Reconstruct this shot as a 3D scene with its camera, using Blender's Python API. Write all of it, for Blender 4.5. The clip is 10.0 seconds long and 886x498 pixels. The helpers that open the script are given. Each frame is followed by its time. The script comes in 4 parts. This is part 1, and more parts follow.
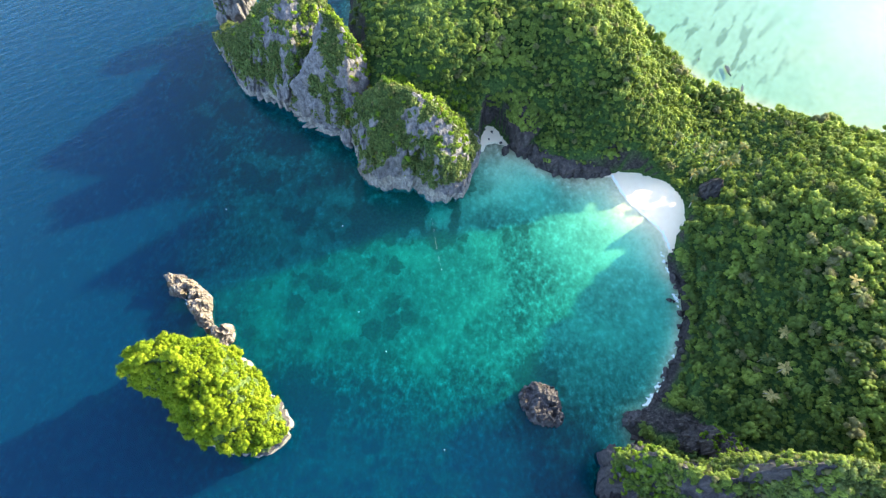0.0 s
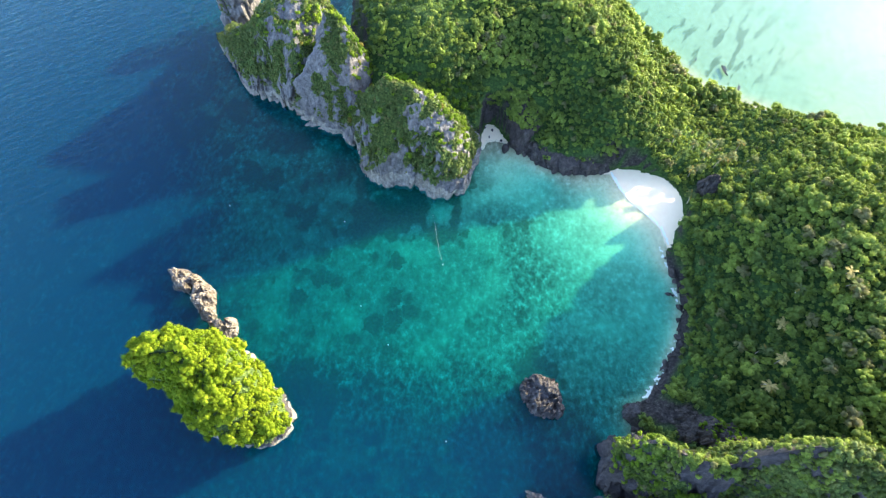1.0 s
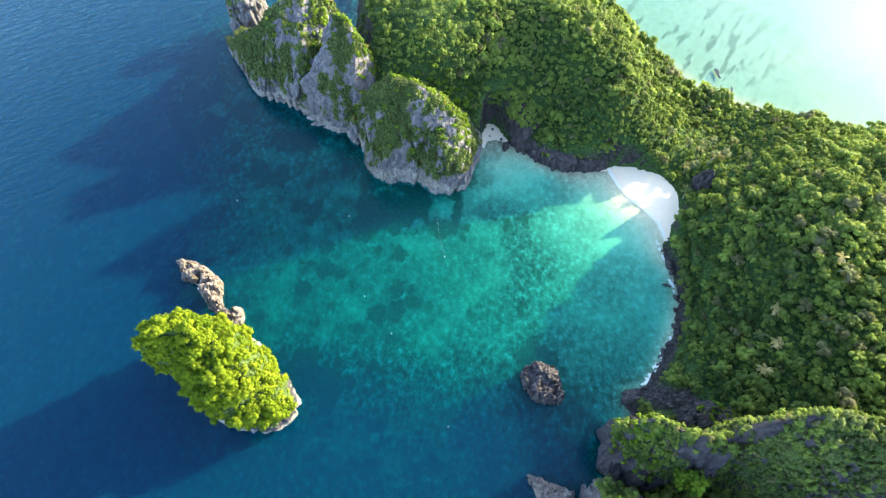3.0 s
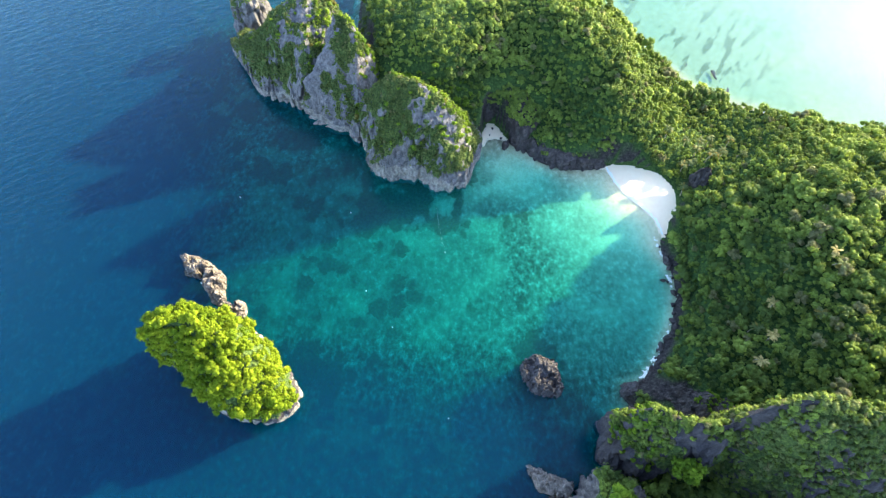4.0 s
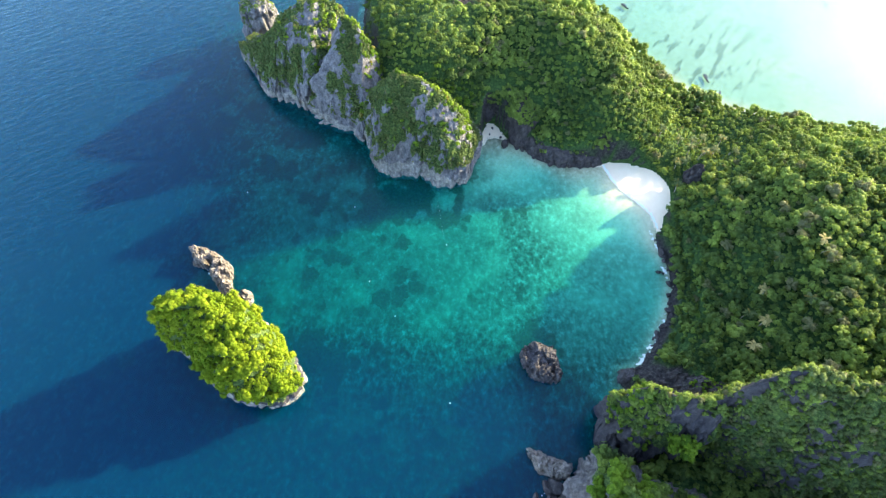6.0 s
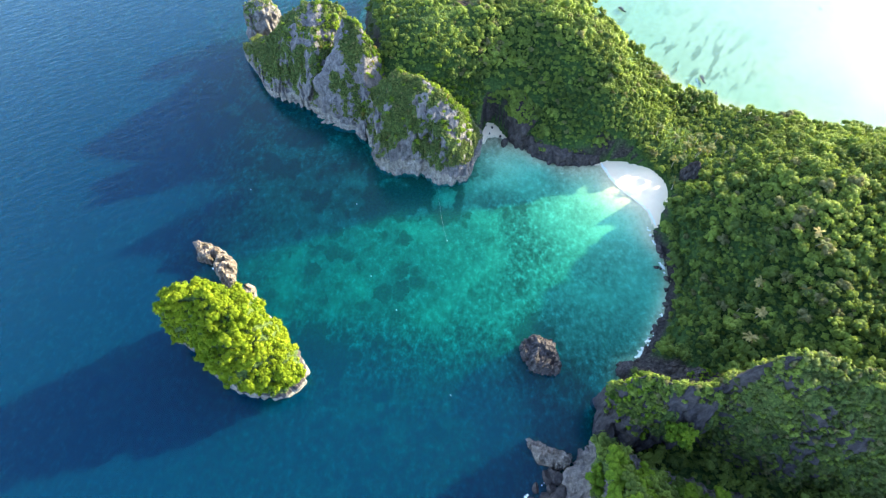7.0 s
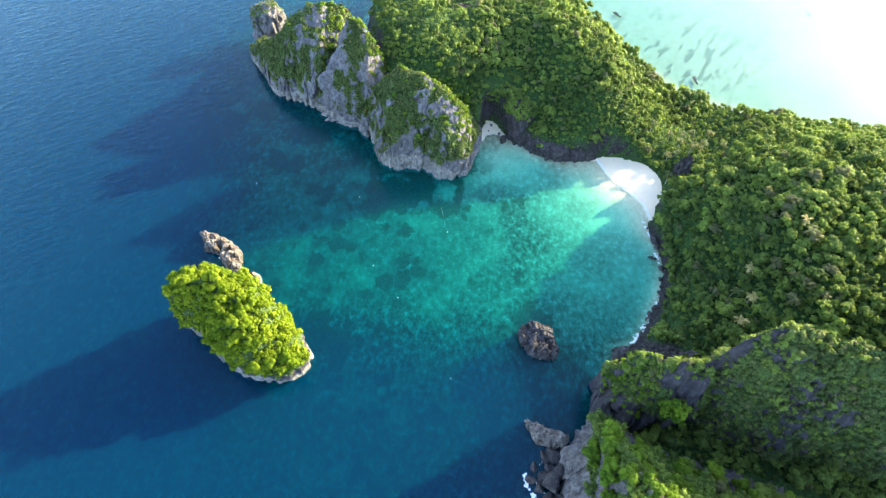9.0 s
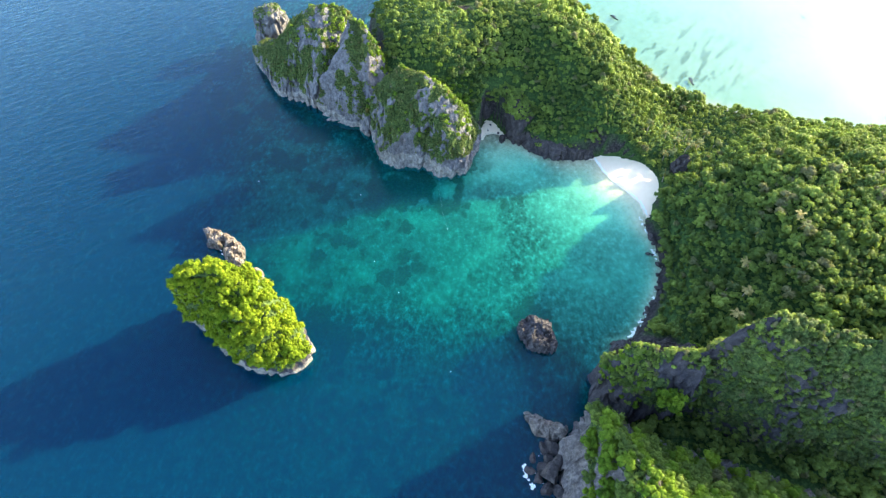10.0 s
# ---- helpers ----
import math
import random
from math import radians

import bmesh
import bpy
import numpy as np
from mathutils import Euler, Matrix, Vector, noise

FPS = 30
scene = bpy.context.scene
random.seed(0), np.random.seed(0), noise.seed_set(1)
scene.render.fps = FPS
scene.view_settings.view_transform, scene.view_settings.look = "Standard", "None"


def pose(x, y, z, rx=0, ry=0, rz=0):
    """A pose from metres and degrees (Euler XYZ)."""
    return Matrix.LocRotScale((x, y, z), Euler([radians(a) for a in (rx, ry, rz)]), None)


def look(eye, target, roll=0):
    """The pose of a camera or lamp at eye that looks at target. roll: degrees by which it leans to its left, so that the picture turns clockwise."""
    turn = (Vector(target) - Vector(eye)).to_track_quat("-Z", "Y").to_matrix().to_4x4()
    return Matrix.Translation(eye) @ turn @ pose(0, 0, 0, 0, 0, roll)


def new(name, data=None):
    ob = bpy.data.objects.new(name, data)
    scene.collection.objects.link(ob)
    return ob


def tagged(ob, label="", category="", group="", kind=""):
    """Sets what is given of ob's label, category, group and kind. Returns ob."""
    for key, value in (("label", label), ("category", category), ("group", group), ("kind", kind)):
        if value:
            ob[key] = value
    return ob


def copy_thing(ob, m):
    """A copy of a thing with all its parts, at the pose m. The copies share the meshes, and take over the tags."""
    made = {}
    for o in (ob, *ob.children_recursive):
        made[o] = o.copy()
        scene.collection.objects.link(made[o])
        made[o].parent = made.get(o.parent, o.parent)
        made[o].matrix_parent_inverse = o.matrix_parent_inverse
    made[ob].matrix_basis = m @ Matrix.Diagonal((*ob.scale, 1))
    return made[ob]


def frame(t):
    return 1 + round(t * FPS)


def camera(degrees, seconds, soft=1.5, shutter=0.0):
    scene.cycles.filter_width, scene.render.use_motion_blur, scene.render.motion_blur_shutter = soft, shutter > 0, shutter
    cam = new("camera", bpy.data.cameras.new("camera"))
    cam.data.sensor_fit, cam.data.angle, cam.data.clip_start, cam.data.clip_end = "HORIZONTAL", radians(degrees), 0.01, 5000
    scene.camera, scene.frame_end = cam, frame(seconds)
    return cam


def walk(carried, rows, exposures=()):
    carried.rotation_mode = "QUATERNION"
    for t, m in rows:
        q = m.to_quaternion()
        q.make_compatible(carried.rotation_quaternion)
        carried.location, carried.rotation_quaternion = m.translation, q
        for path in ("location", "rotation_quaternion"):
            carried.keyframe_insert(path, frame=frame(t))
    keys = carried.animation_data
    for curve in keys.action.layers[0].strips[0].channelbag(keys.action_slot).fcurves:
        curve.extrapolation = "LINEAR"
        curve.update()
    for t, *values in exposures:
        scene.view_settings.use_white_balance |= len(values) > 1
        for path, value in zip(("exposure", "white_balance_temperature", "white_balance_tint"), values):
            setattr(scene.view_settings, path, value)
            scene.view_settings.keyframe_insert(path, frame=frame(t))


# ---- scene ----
cam = camera(79.6, 10.0, soft=1.25)
PATH = [
    (0, (0.115, -1.403, 288.816), (0.102, -0.549, 287.007), 0.2),
    (0.5, (-0.174, -5.672, 288.863), (-0.188, -4.805, 287.061), 0.1),
    (1, (-0.526, -9.864, 288.736), (-0.539, -8.983, 286.94), 0.2),
    (1.5, (-0.904, -14.267, 288.626), (-0.917, -13.369, 286.838), 0.3),
    (2, (-1.074, -18.559, 288.432), (-1.088, -17.646, 286.653), 0.2),
    (2.5, (-1.304, -23.138, 288.393), (-1.318, -22.209, 286.622), 0.2),
    (4, (-1.813, -36.371, 288.228), (-1.826, -35.399, 286.48), 0.4),
    (4.5, (-2.206, -41.071, 288.332), (-2.218, -40.085, 286.592), 0.5),
    (5, (-2.478, -45.378, 288.422), (-2.489, -44.378, 286.69), 0.5),
    (5.5, (-2.704, -49.832, 288.473), (-2.715, -48.818, 286.749), 0.6),
    (7, (-3.265, -63.436, 288.32), (-3.276, -62.382, 286.62), 0.7),
    (7.5, (-3.27, -67.931, 288.392), (-3.281, -66.867, 286.699), 0.7),
    (8, (-3.345, -72.215, 288.253), (-3.356, -71.139, 286.567), 0.7),
    (8.5, (-3.38, -76.763, 288.132), (-3.391, -75.676, 286.453), 0.7),
    (9, (-3.685, -80.887, 288.182), (-3.694, -79.79, 286.51), 0.9),
    (9.5, (-3.793, -85.153, 288.279), (-3.802, -84.046, 286.613), 0.9),
    (10, (-3.994, -89.167, 288.138), (-4.001, -88.048, 286.48), 1.0),
]
walk(cam, [(t, look(eye, target, roll)) for t, eye, target, roll in PATH], exposures=[(0.0, 2.58, 6500, 7), (10.0, 2.58, 6500, 7)])

# ---- light ----
SUN_AZ, SUN_EL = radians(60.5), radians(18.3)      # clockwise from +y, above the sea
SUN_DIR = Vector((math.sin(SUN_AZ) * math.cos(SUN_EL), math.cos(SUN_AZ) * math.cos(SUN_EL), math.sin(SUN_EL)))
world = bpy.data.worlds.new("sky")
scene.world = world
world.use_nodes = True
wn = world.node_tree.nodes
sky = wn.new("ShaderNodeTexSky")
sky.sky_type, sky.sun_disc = "NISHITA", False
sky.sun_elevation, sky.sun_rotation = SUN_EL, SUN_AZ
sky.air_density, sky.dust_density, sky.ozone_density = 1.0, 1.3, 1.0
world.node_tree.links.new(sky.outputs[0], wn["Background"].inputs[0])
wn["Background"].inputs[1].default_value = 0.15
sun = new("sun", bpy.data.lights.new("sun", "SUN"))
sun.data.energy, sun.data.angle, sun.data.color = 4.1, radians(1.4), (1.0, 0.82, 0.45)
sun.matrix_world = look(SUN_DIR * 900, (0, 0, 0))


# ---- noise and shape helpers ----
def hash3(ix, iy, iz, seed):
    h = (ix.astype(np.int64) * 374761393 + iy.astype(np.int64) * 668265263 + iz.astype(np.int64) * 2147483647 + seed * 974711) & 0xFFFFFFFF
    h = ((h ^ (h >> 13)) * 1274126177) & 0xFFFFFFFF
    return ((h ^ (h >> 16)) & 0xFFFF) / 65535.0


def vnoise(x, y, z=0.0, seed=0):
    """Smooth value noise, -1 to 1."""
    x, y, z = np.broadcast_arrays(np.asarray(x, float), np.asarray(y, float), np.asarray(z, float))
    fx, fy, fz = np.floor(x), np.floor(y), np.floor(z)
    u, v, w = x - fx, y - fy, z - fz
    u, v, w = (a * a * (3 - 2 * a) for a in (u, v, w))
    total = 0.0
    for dx in (0, 1):
        for dy in (0, 1):
            for dz in (0, 1):
                total = total + hash3(fx + dx, fy + dy, fz + dz, seed) * (u if dx else 1 - u) * (v if dy else 1 - v) * (w if dz else 1 - w)
    return total * 2 - 1


def fbm(x, y, z=0.0, seed=0, octaves=4):
    total, a, f = 0.0, 0.5, 1.0
    for k in range(octaves):
        total = total + a * vnoise(np.asarray(x) * f, np.asarray(y) * f, np.asarray(z) * f, seed + k * 17)
        a, f = a * 0.5, f * 2.03
    return total


def smooth(a, b, x):
    t = np.clip((np.asarray(x, float) - a) / (b - a), 0, 1)
    return t * t * (3 - 2 * t)


def edge_distance(poly, x, y):
    """Signed distance to a closed outline: positive inside."""
    p = np.asarray(poly, float)
    q = np.roll(p, -1, axis=0)
    best = np.full(x.shape, 1e9)
    inside = np.zeros(x.shape, bool)
    for (ax, ay), (bx, by) in zip(p, q):
        dx, dy = bx - ax, by - ay
        t = np.clip(((x - ax) * dx + (y - ay) * dy) / (dx * dx + dy * dy), 0, 1)
        best = np.minimum(best, (x - ax - t * dx) ** 2 + (y - ay - t * dy) ** 2)
        if ay != by:
            inside ^= ((ay > y) != (by > y)) & (x < (bx - ax) * (y - ay) / (by - ay) + ax)
    return np.where(inside, 1, -1) * np.sqrt(best)


def ring(outline, n, soft=2):
    """n even points round a closed outline, corners softened."""
    p = np.asarray(outline, float)
    p = np.vstack([p, p[:1]])
    along = np.concatenate([[0], np.cumsum(np.hypot(*np.diff(p, axis=0).T))])
    s = np.linspace(0, along[-1], n, endpoint=False)
    r = np.column_stack([np.interp(s, along, p[:, 0]), np.interp(s, along, p[:, 1])])
    for _ in range(soft):
        r = 0.25 * np.roll(r, 1, 0) + 0.5 * r + 0.25 * np.roll(r, -1, 0)
    return r


def mesh_of(name, verts, faces, material, smooth_shaded=True, attributes=()):
    """A mesh from numpy arrays; faces all with the same number of corners."""
    verts, faces = np.asarray(verts, np.float32), np.asarray(faces, np.int32)
    me = bpy.data.meshes.new(name)
    n, k = faces.shape
    me.vertices.add(len(verts))
    me.vertices.foreach_set("co", verts.ravel())
    me.loops.add(n * k)
    me.loops.foreach_set("vertex_index", faces.ravel())
    me.polygons.add(n)
    me.polygons.foreach_set("loop_start", np.arange(0, n * k, k, dtype=np.int32))
    me.polygons.foreach_set("loop_total", np.full(n, k, np.int32))
    me.polygons.foreach_set("use_smooth", np.full(n, smooth_shaded))
    for key, values in attributes:
        me.attributes.new(key, "FLOAT", "POINT").data.foreach_set("value", np.asarray(values, np.float32))
    me.update(calc_edges=True)
    me.validate()
    me.materials.append(material)
    return me


def part(name, me, parent=None, label=""):
    ob = new(name, me)
    if parent is not None:
        ob.parent = parent
    if label:
        tagged(ob, label)
    return ob


# ---- materials ----
def material(name):
    m = bpy.data.materials.new(name)
    m.use_nodes = True
    t = m.node_tree
    return m, t, t.nodes["Principled BSDF"]


def node(t, kind, links=(), **values):
    n = t.nodes.new("ShaderNode" + kind)
    for key, value in values.items():
        setattr_plain(n, key, value)
    for socket, source in links:
        t.links.new(source, n.inputs[socket])
    return n


def setattr_plain(n, key, value):
    if key == "operation":
        n.operation = value
    elif key == "blend":
        n.blend_type = value
    elif key == "data":
        n.data_type = value
    elif key == "attribute":
        n.attribute_name = value
    elif key == "ins":
        for k, v in value.items():
            n.inputs[k].default_value = v


def ramp(t, source, stops):
    n = t.nodes.new("ShaderNodeValToRGB")
    while len(n.color_ramp.elements) < len(stops):
        n.color_ramp.elements.new(0.5)
    for e, (at, colour) in zip(n.color_ramp.elements, stops):
        e.position = at
        e.color = (*colour, 1) if len(colour) == 3 else colour
    t.links.new(source, n.inputs[0])
    return n


def tex(t, coords, scale, detail=4.0, rough=0.6, stretch=None):
    if stretch:
        mp = node(t, "Mapping", [(0, coords)])
        mp.inputs["Scale"].default_value = stretch
        coords = mp.outputs[0]
    return node(t, "TexNoise", [("Vector", coords)], ins={"Scale": scale, "Detail": detail, "Roughness": rough})


def mix(t, fac, a, b, blend="MIX"):
    n = t.nodes.new("ShaderNodeMix")
    n.data_type, n.blend_type = "RGBA", blend
    for socket, v in ((0, fac), (6, a), (7, b)):
        if isinstance(v, bpy.types.NodeSocket):
            t.links.new(v, n.inputs[socket])
        else:
            n.inputs[socket].default_value = v if not isinstance(v, tuple) else (*v, 1)
    return n.outputs[2]


def rock_material(name, pale, mid, dark, stain=0.5, moss=0.0):
    """Weathered limestone: vertical streaks, pitted relief, rust and lichen."""
    m, t, b = material(name)
    pos = node(t, "NewGeometry").outputs["Position"]
    big = tex(t, pos, 0.06, 5, 0.6)
    streak = tex(t, pos, 1.0, 5, 0.65, (0.45, 0.45, 0.10))
    grain = tex(t, pos, 0.55, 8, 0.72)
    c1 = ramp(t, streak.outputs[0], [(0.33, dark), (0.5, mid), (0.66, pale)]).outputs[0]
    c2 = ramp(t, grain.outputs[0], [(0.35, dark), (0.55, mid), (0.7, pale)]).outputs[0]
    col = mix(t, 0.6, c1, c2)
    warm = ramp(t, big.outputs[0], [(0.45, (0, 0, 0)), (0.7, (1, 1, 1))]).outputs[0]
    col = mix(t, mix(t, stain, (0, 0, 0), warm), col, mix(t, 0.6, col, (pale[0] * 0.95, pale[1] * 0.78, pale[2] * 0.6)))
    if moss > 0:
        # creepers and low growth in patches
        fine = tex(t, pos, 0.9, 5, 0.7).outputs[0]
        cover = node(t, "Attribute", attribute="moss").outputs["Fac"]
        both = node(t, "Math", [(0, cover), (1, fine)], operation="ADD").outputs[0]
        cover = node(t, "MapRange", [(0, both)], ins={1: 0.88, 2: 1.05, 3: 0.0, 4: 1.0}).outputs[0]
        leafy = ramp(t, fine, [(0.34, (0.014, 0.03, 0.01)), (0.5, (0.055, 0.095, 0.028)), (0.66, (0.14, 0.19, 0.055))]).outputs[0]
        col = mix(t, cover, col, leafy)
    t.links.new(col, b.inputs["Base Color"])
    b.inputs["Roughness"].default_value = 0.9
    b.inputs["Specular IOR Level"].default_value = 0.2
    h = node(t, "Math", [(0, streak.outputs[0]), (1, grain.outputs[0])], operation="ADD").outputs[0]
    bump = node(t, "Bump", [("Height", h)], ins={"Strength": 0.9, "Distance": 1.6})
    t.links.new(bump.outputs[0], b.inputs["Normal"])
    return m


M_LIME = rock_material("limestone", (0.47, 0.455, 0.45), (0.25, 0.245, 0.255), (0.07, 0.07, 0.08), 0.15)
M_GREENLIME = rock_material("overgrown_limestone", (0.30, 0.30, 0.345), (0.15, 0.151, 0.183), (0.04, 0.041, 0.053), 0.2, 0.36)
M_JUNGLELIME = rock_material("jungle_limestone", (0.135, 0.128, 0.15), (0.058, 0.055, 0.073), (0.02, 0.02, 0.028), 0.15, 0.70)
M_DARKROCK = rock_material("dark_rock", (0.17, 0.15, 0.155), (0.065, 0.058, 0.066), (0.02, 0.019, 0.025), 0.2)
M_SEACLIFF = rock_material("streaked_sea_cliff", (0.33, 0.305, 0.315), (0.145, 0.132, 0.148), (0.035, 0.033, 0.042), 0.25, 0.36)
M_PALEROCK = rock_material("pale_broken_rock", (0.48, 0.435, 0.43), (0.175, 0.158, 0.16), (0.045, 0.04, 0.042), 0.2)
M_REEFROCK = rock_material("reef_rock", (0.215, 0.205, 0.23), (0.078, 0.074, 0.088), (0.02, 0.019, 0.024), 0.1)


def leaf_material(name, deep, light, warm=(0.2, 0.17, 0.05), warm_share=0.06, through_light=0.35):
    """Foliage: each tuft and each tree a little different; light comes through the leaves."""
    m, t, b = material(name)
    geo = node(t, "NewGeometry")
    tone = node(t, "Attribute", attribute="tone").outputs["Fac"]
    rnd = node(t, "ObjectInfo").outputs["Random"]
    tree = node(t, "Math", [(0, tone), (1, rnd)], operation="ADD").outputs[0]
    tree = node(t, "Math", [(0, tree)], operation="FRACT").outputs[0]
    leafy = node(t, "Math", [(0, geo.outputs["Random Per Island"])], operation="MULTIPLY", ins={1: 0.30}).outputs[0]
    far = tex(t, geo.outputs["Position"], 0.035, 3, 0.5).outputs[0]
    f = node(t, "Math", [(0, tree)], operation="MULTIPLY", ins={1: 0.60}).outputs[0]
    f = node(t, "Math", [(0, f), (1, leafy)], operation="ADD").outputs[0]
    far = node(t, "MapRange", [(0, far)], ins={1: 0.35, 2: 0.65, 3: -0.15, 4: 0.25}).outputs[0]
    f = node(t, "Math", [(0, f), (1, far)], operation="ADD").outputs[0]
    col = ramp(t, f, [(0.0, deep), (0.9, light)]).outputs[0]
    pick = node(t, "Math", [(0, tree)], operation="GREATER_THAN", ins={1: 1 - warm_share}).outputs[0]
    col = mix(t, pick, col, warm)
    fleck = tex(t, geo.outputs["Position"], 1.1, 4, 0.75).outputs[0]
    fleck = ramp(t, fleck, [(0.33, (0.36, 0.40, 0.36)), (0.5, (1, 1, 1)), (0.68, (1.0, 1.0, 0.9))]).outputs[0]
    col = mix(t, 1.0, col, fleck, "MULTIPLY")
    t.links.new(col, b.inputs["Base Color"])
    b.inputs["Roughness"].default_value = 0.55
    b.inputs["Specular IOR Level"].default_value = 0.12
    speck = tex(t, geo.outputs["Position"], 1.7, 3, 0.7).outputs[0]
    bump = node(t, "Bump", [("Height", speck)], ins={"Strength": 1.0, "Distance": 0.9})
    t.links.new(bump.outputs[0], b.inputs["Normal"])
    tl = node(t, "BsdfTranslucent", [(0, mix(t, 0.5, col, (0.24, 0.34, 0.035)))])
    ms = node(t, "MixShader", [(1, b.outputs[0]), (2, tl.outputs[0])], ins={0: through_light})
    t.links.new(ms.outputs[0], t.nodes["Material Output"].inputs[0])
    return m


M_LEAF = leaf_material("forest_leaves", (0.048, 0.094, 0.038), (0.30, 0.405, 0.09), (0.20, 0.20, 0.11), warm_share=0.05, through_light=0.42)
M_LEAF_SUN = leaf_material("islet_leaves", (0.12, 0.225, 0.014), (0.38, 0.48, 0.035), warm_share=0.0, through_light=0.5)
# lime foliage, also used where sunlight is painted into the leaf colour
M_LEAF_LIME = leaf_material("lime_and_sunlit_leaves", (0.05, 0.13, 0.014), (0.24, 0.36, 0.035), warm_share=0.02)
M_SCRUB = leaf_material("cliff_scrub", (0.05, 0.08, 0.034), (0.175, 0.225, 0.085), (0.20, 0.19, 0.10), 0.06, 0.25)
M_DRYPALM = leaf_material("dry_fronds", (0.32, 0.27, 0.11), (0.60, 0.50, 0.24), warm_share=0.0)
M_PALM = leaf_material("palm_fronds", (0.05, 0.09, 0.03), (0.17, 0.21, 0.10), warm_share=0.2)
M_BARK, tr, bs = material("bark")
bs.inputs["Roughness"].default_value = 0.95
t0 = tex(tr, node(tr, "NewGeometry").outputs["Position"], 3.0, 4, 0.6, (1, 1, 0.2))
tr.links.new(ramp(tr, t0.outputs[0], [(0.3, (0.09, 0.07, 0.05)), (0.7, (0.3, 0.26, 0.21))]).outputs[0], bs.inputs["Base Color"])

# undergrowth, soil and bare rock of the hills
M_LAND, tr, bs = material("hill_ground")
geo = node(tr, "NewGeometry")
up = node(tr, "SeparateXYZ", [(0, geo.outputs["Normal"])]).outputs[2]
n1, n2 = tex(tr, geo.outputs["Position"], 0.6, 7, 0.75), tex(tr, geo.outputs["Position"], 0.05, 4, 0.6)
green = ramp(tr, n1.outputs[0], [(0.35, (0.014, 0.036, 0.013)), (0.5, (0.04, 0.085, 0.026)), (0.65, (0.10, 0.16, 0.045))]).outputs[0]
stone = ramp(tr, n1.outputs[0], [(0.38, (0.016, 0.015, 0.019)), (0.55, (0.055, 0.05, 0.056)), (0.75, (0.17, 0.15, 0.145))]).outputs[0]
steep = node(tr, "MapRange", [(0, up)], ins={1: 0.30, 2: 0.45, 3: 1.0, 4: 0.0}).outputs[0]
open_rock = node(tr, "Attribute", attribute="bare").outputs["Fac"]
bare = node(tr, "Math", [(0, steep), (1, open_rock)], operation="MAXIMUM").outputs[0]
tr.links.new(mix(tr, bare, green, stone), bs.inputs["Base Color"])
bs.inputs["Roughness"].default_value = 0.95
bs.inputs["Specular IOR Level"].default_value = 0.15
bp = node(tr, "Bump", [("Height", n1.outputs[0])], ins={"Strength": 0.9, "Distance": 2.0})
tr.links.new(bp.outputs[0], bs.inputs["Normal"])

# coral sand
M_SAND, tr, bs = material("coral_sand")
geo = node(tr, "NewGeometry")
n1, n2 = tex(tr, geo.outputs["Position"], 0.25, 5, 0.6), tex(tr, geo.outputs["Position"], 3.0, 4, 0.7)
tr.links.new(mix(tr, 0.5, ramp(tr, n1.outputs[0], [(0.3, (0.87, 0.70, 0.55)), (0.7, (0.94, 0.80, 0.65))]).outputs[0],
                 ramp(tr, n2.outputs[0], [(0.3, (0.81, 0.65, 0.50)), (0.7, (0.93, 0.78, 0.63))]).outputs[0]), bs.inputs["Base Color"])
bs.inputs["Roughness"].default_value = 0.9
bp = node(tr, "Bump", [("Height", n2.outputs[0])], ins={"Strength": 0.3, "Distance": 0.3})
tr.links.new(bp.outputs[0], bs.inputs["Normal"])

# sea bed: pale sand with coral heads and weed
M_BED, tr, bs = material("sea_bed")
geo = node(tr, "NewGeometry")
cov = node(tr, "Attribute", attribute="reef").outputs["Fac"]
mottle = tex(tr, geo.outputs["Position"], 0.32, 6, 0.66, (1.0, 0.75, 1.0))
fine = tex(tr, geo.outputs["Position"], 0.6, 4, 0.65)
heads = tex(tr, geo.outputs["Position"], 0.075, 4, 0.55, (1.0, 0.65, 1.0))
both = mix(tr, 0.25, mottle.outputs[0], fine.outputs[0])
rubble = ramp(tr, both, [(0.38, (0.06, 0.065, 0.045)), (0.48, (0.15, 0.155, 0.11)), (0.56, (0.27, 0.265, 0.20)), (0.64, (0.52, 0.50, 0.40))]).outputs[0]
sandy = ramp(tr, both, [(0.36, (0.50, 0.46, 0.32)), (0.64, (0.68, 0.63, 0.47))]).outputs[0]
calm = node(tr, "Math", [(0, node(tr, "Attribute", attribute="spots").outputs["Fac"])], operation="MULTIPLY", ins={1: 0.45}).outputs[0]
rubble = mix(tr, calm, rubble, (0.27, 0.27, 0.20))
sandy = mix(tr, node(tr, "Attribute", attribute="pale").outputs["Fac"], rubble, sandy)
k = node(tr, "Math", [(0, heads.outputs[0]), (1, cov)], operation="ADD").outputs[0]
coral = ramp(tr, fine.outputs[0], [(0.3, (0.045, 0.05, 0.035)), (0.7, (0.15, 0.135, 0.085))]).outputs[0]
reef_fac = node(tr, "MapRange", [(0, k)], ins={1: 0.70, 2: 0.77, 3: 0.0, 4: 0.85}).outputs[0]
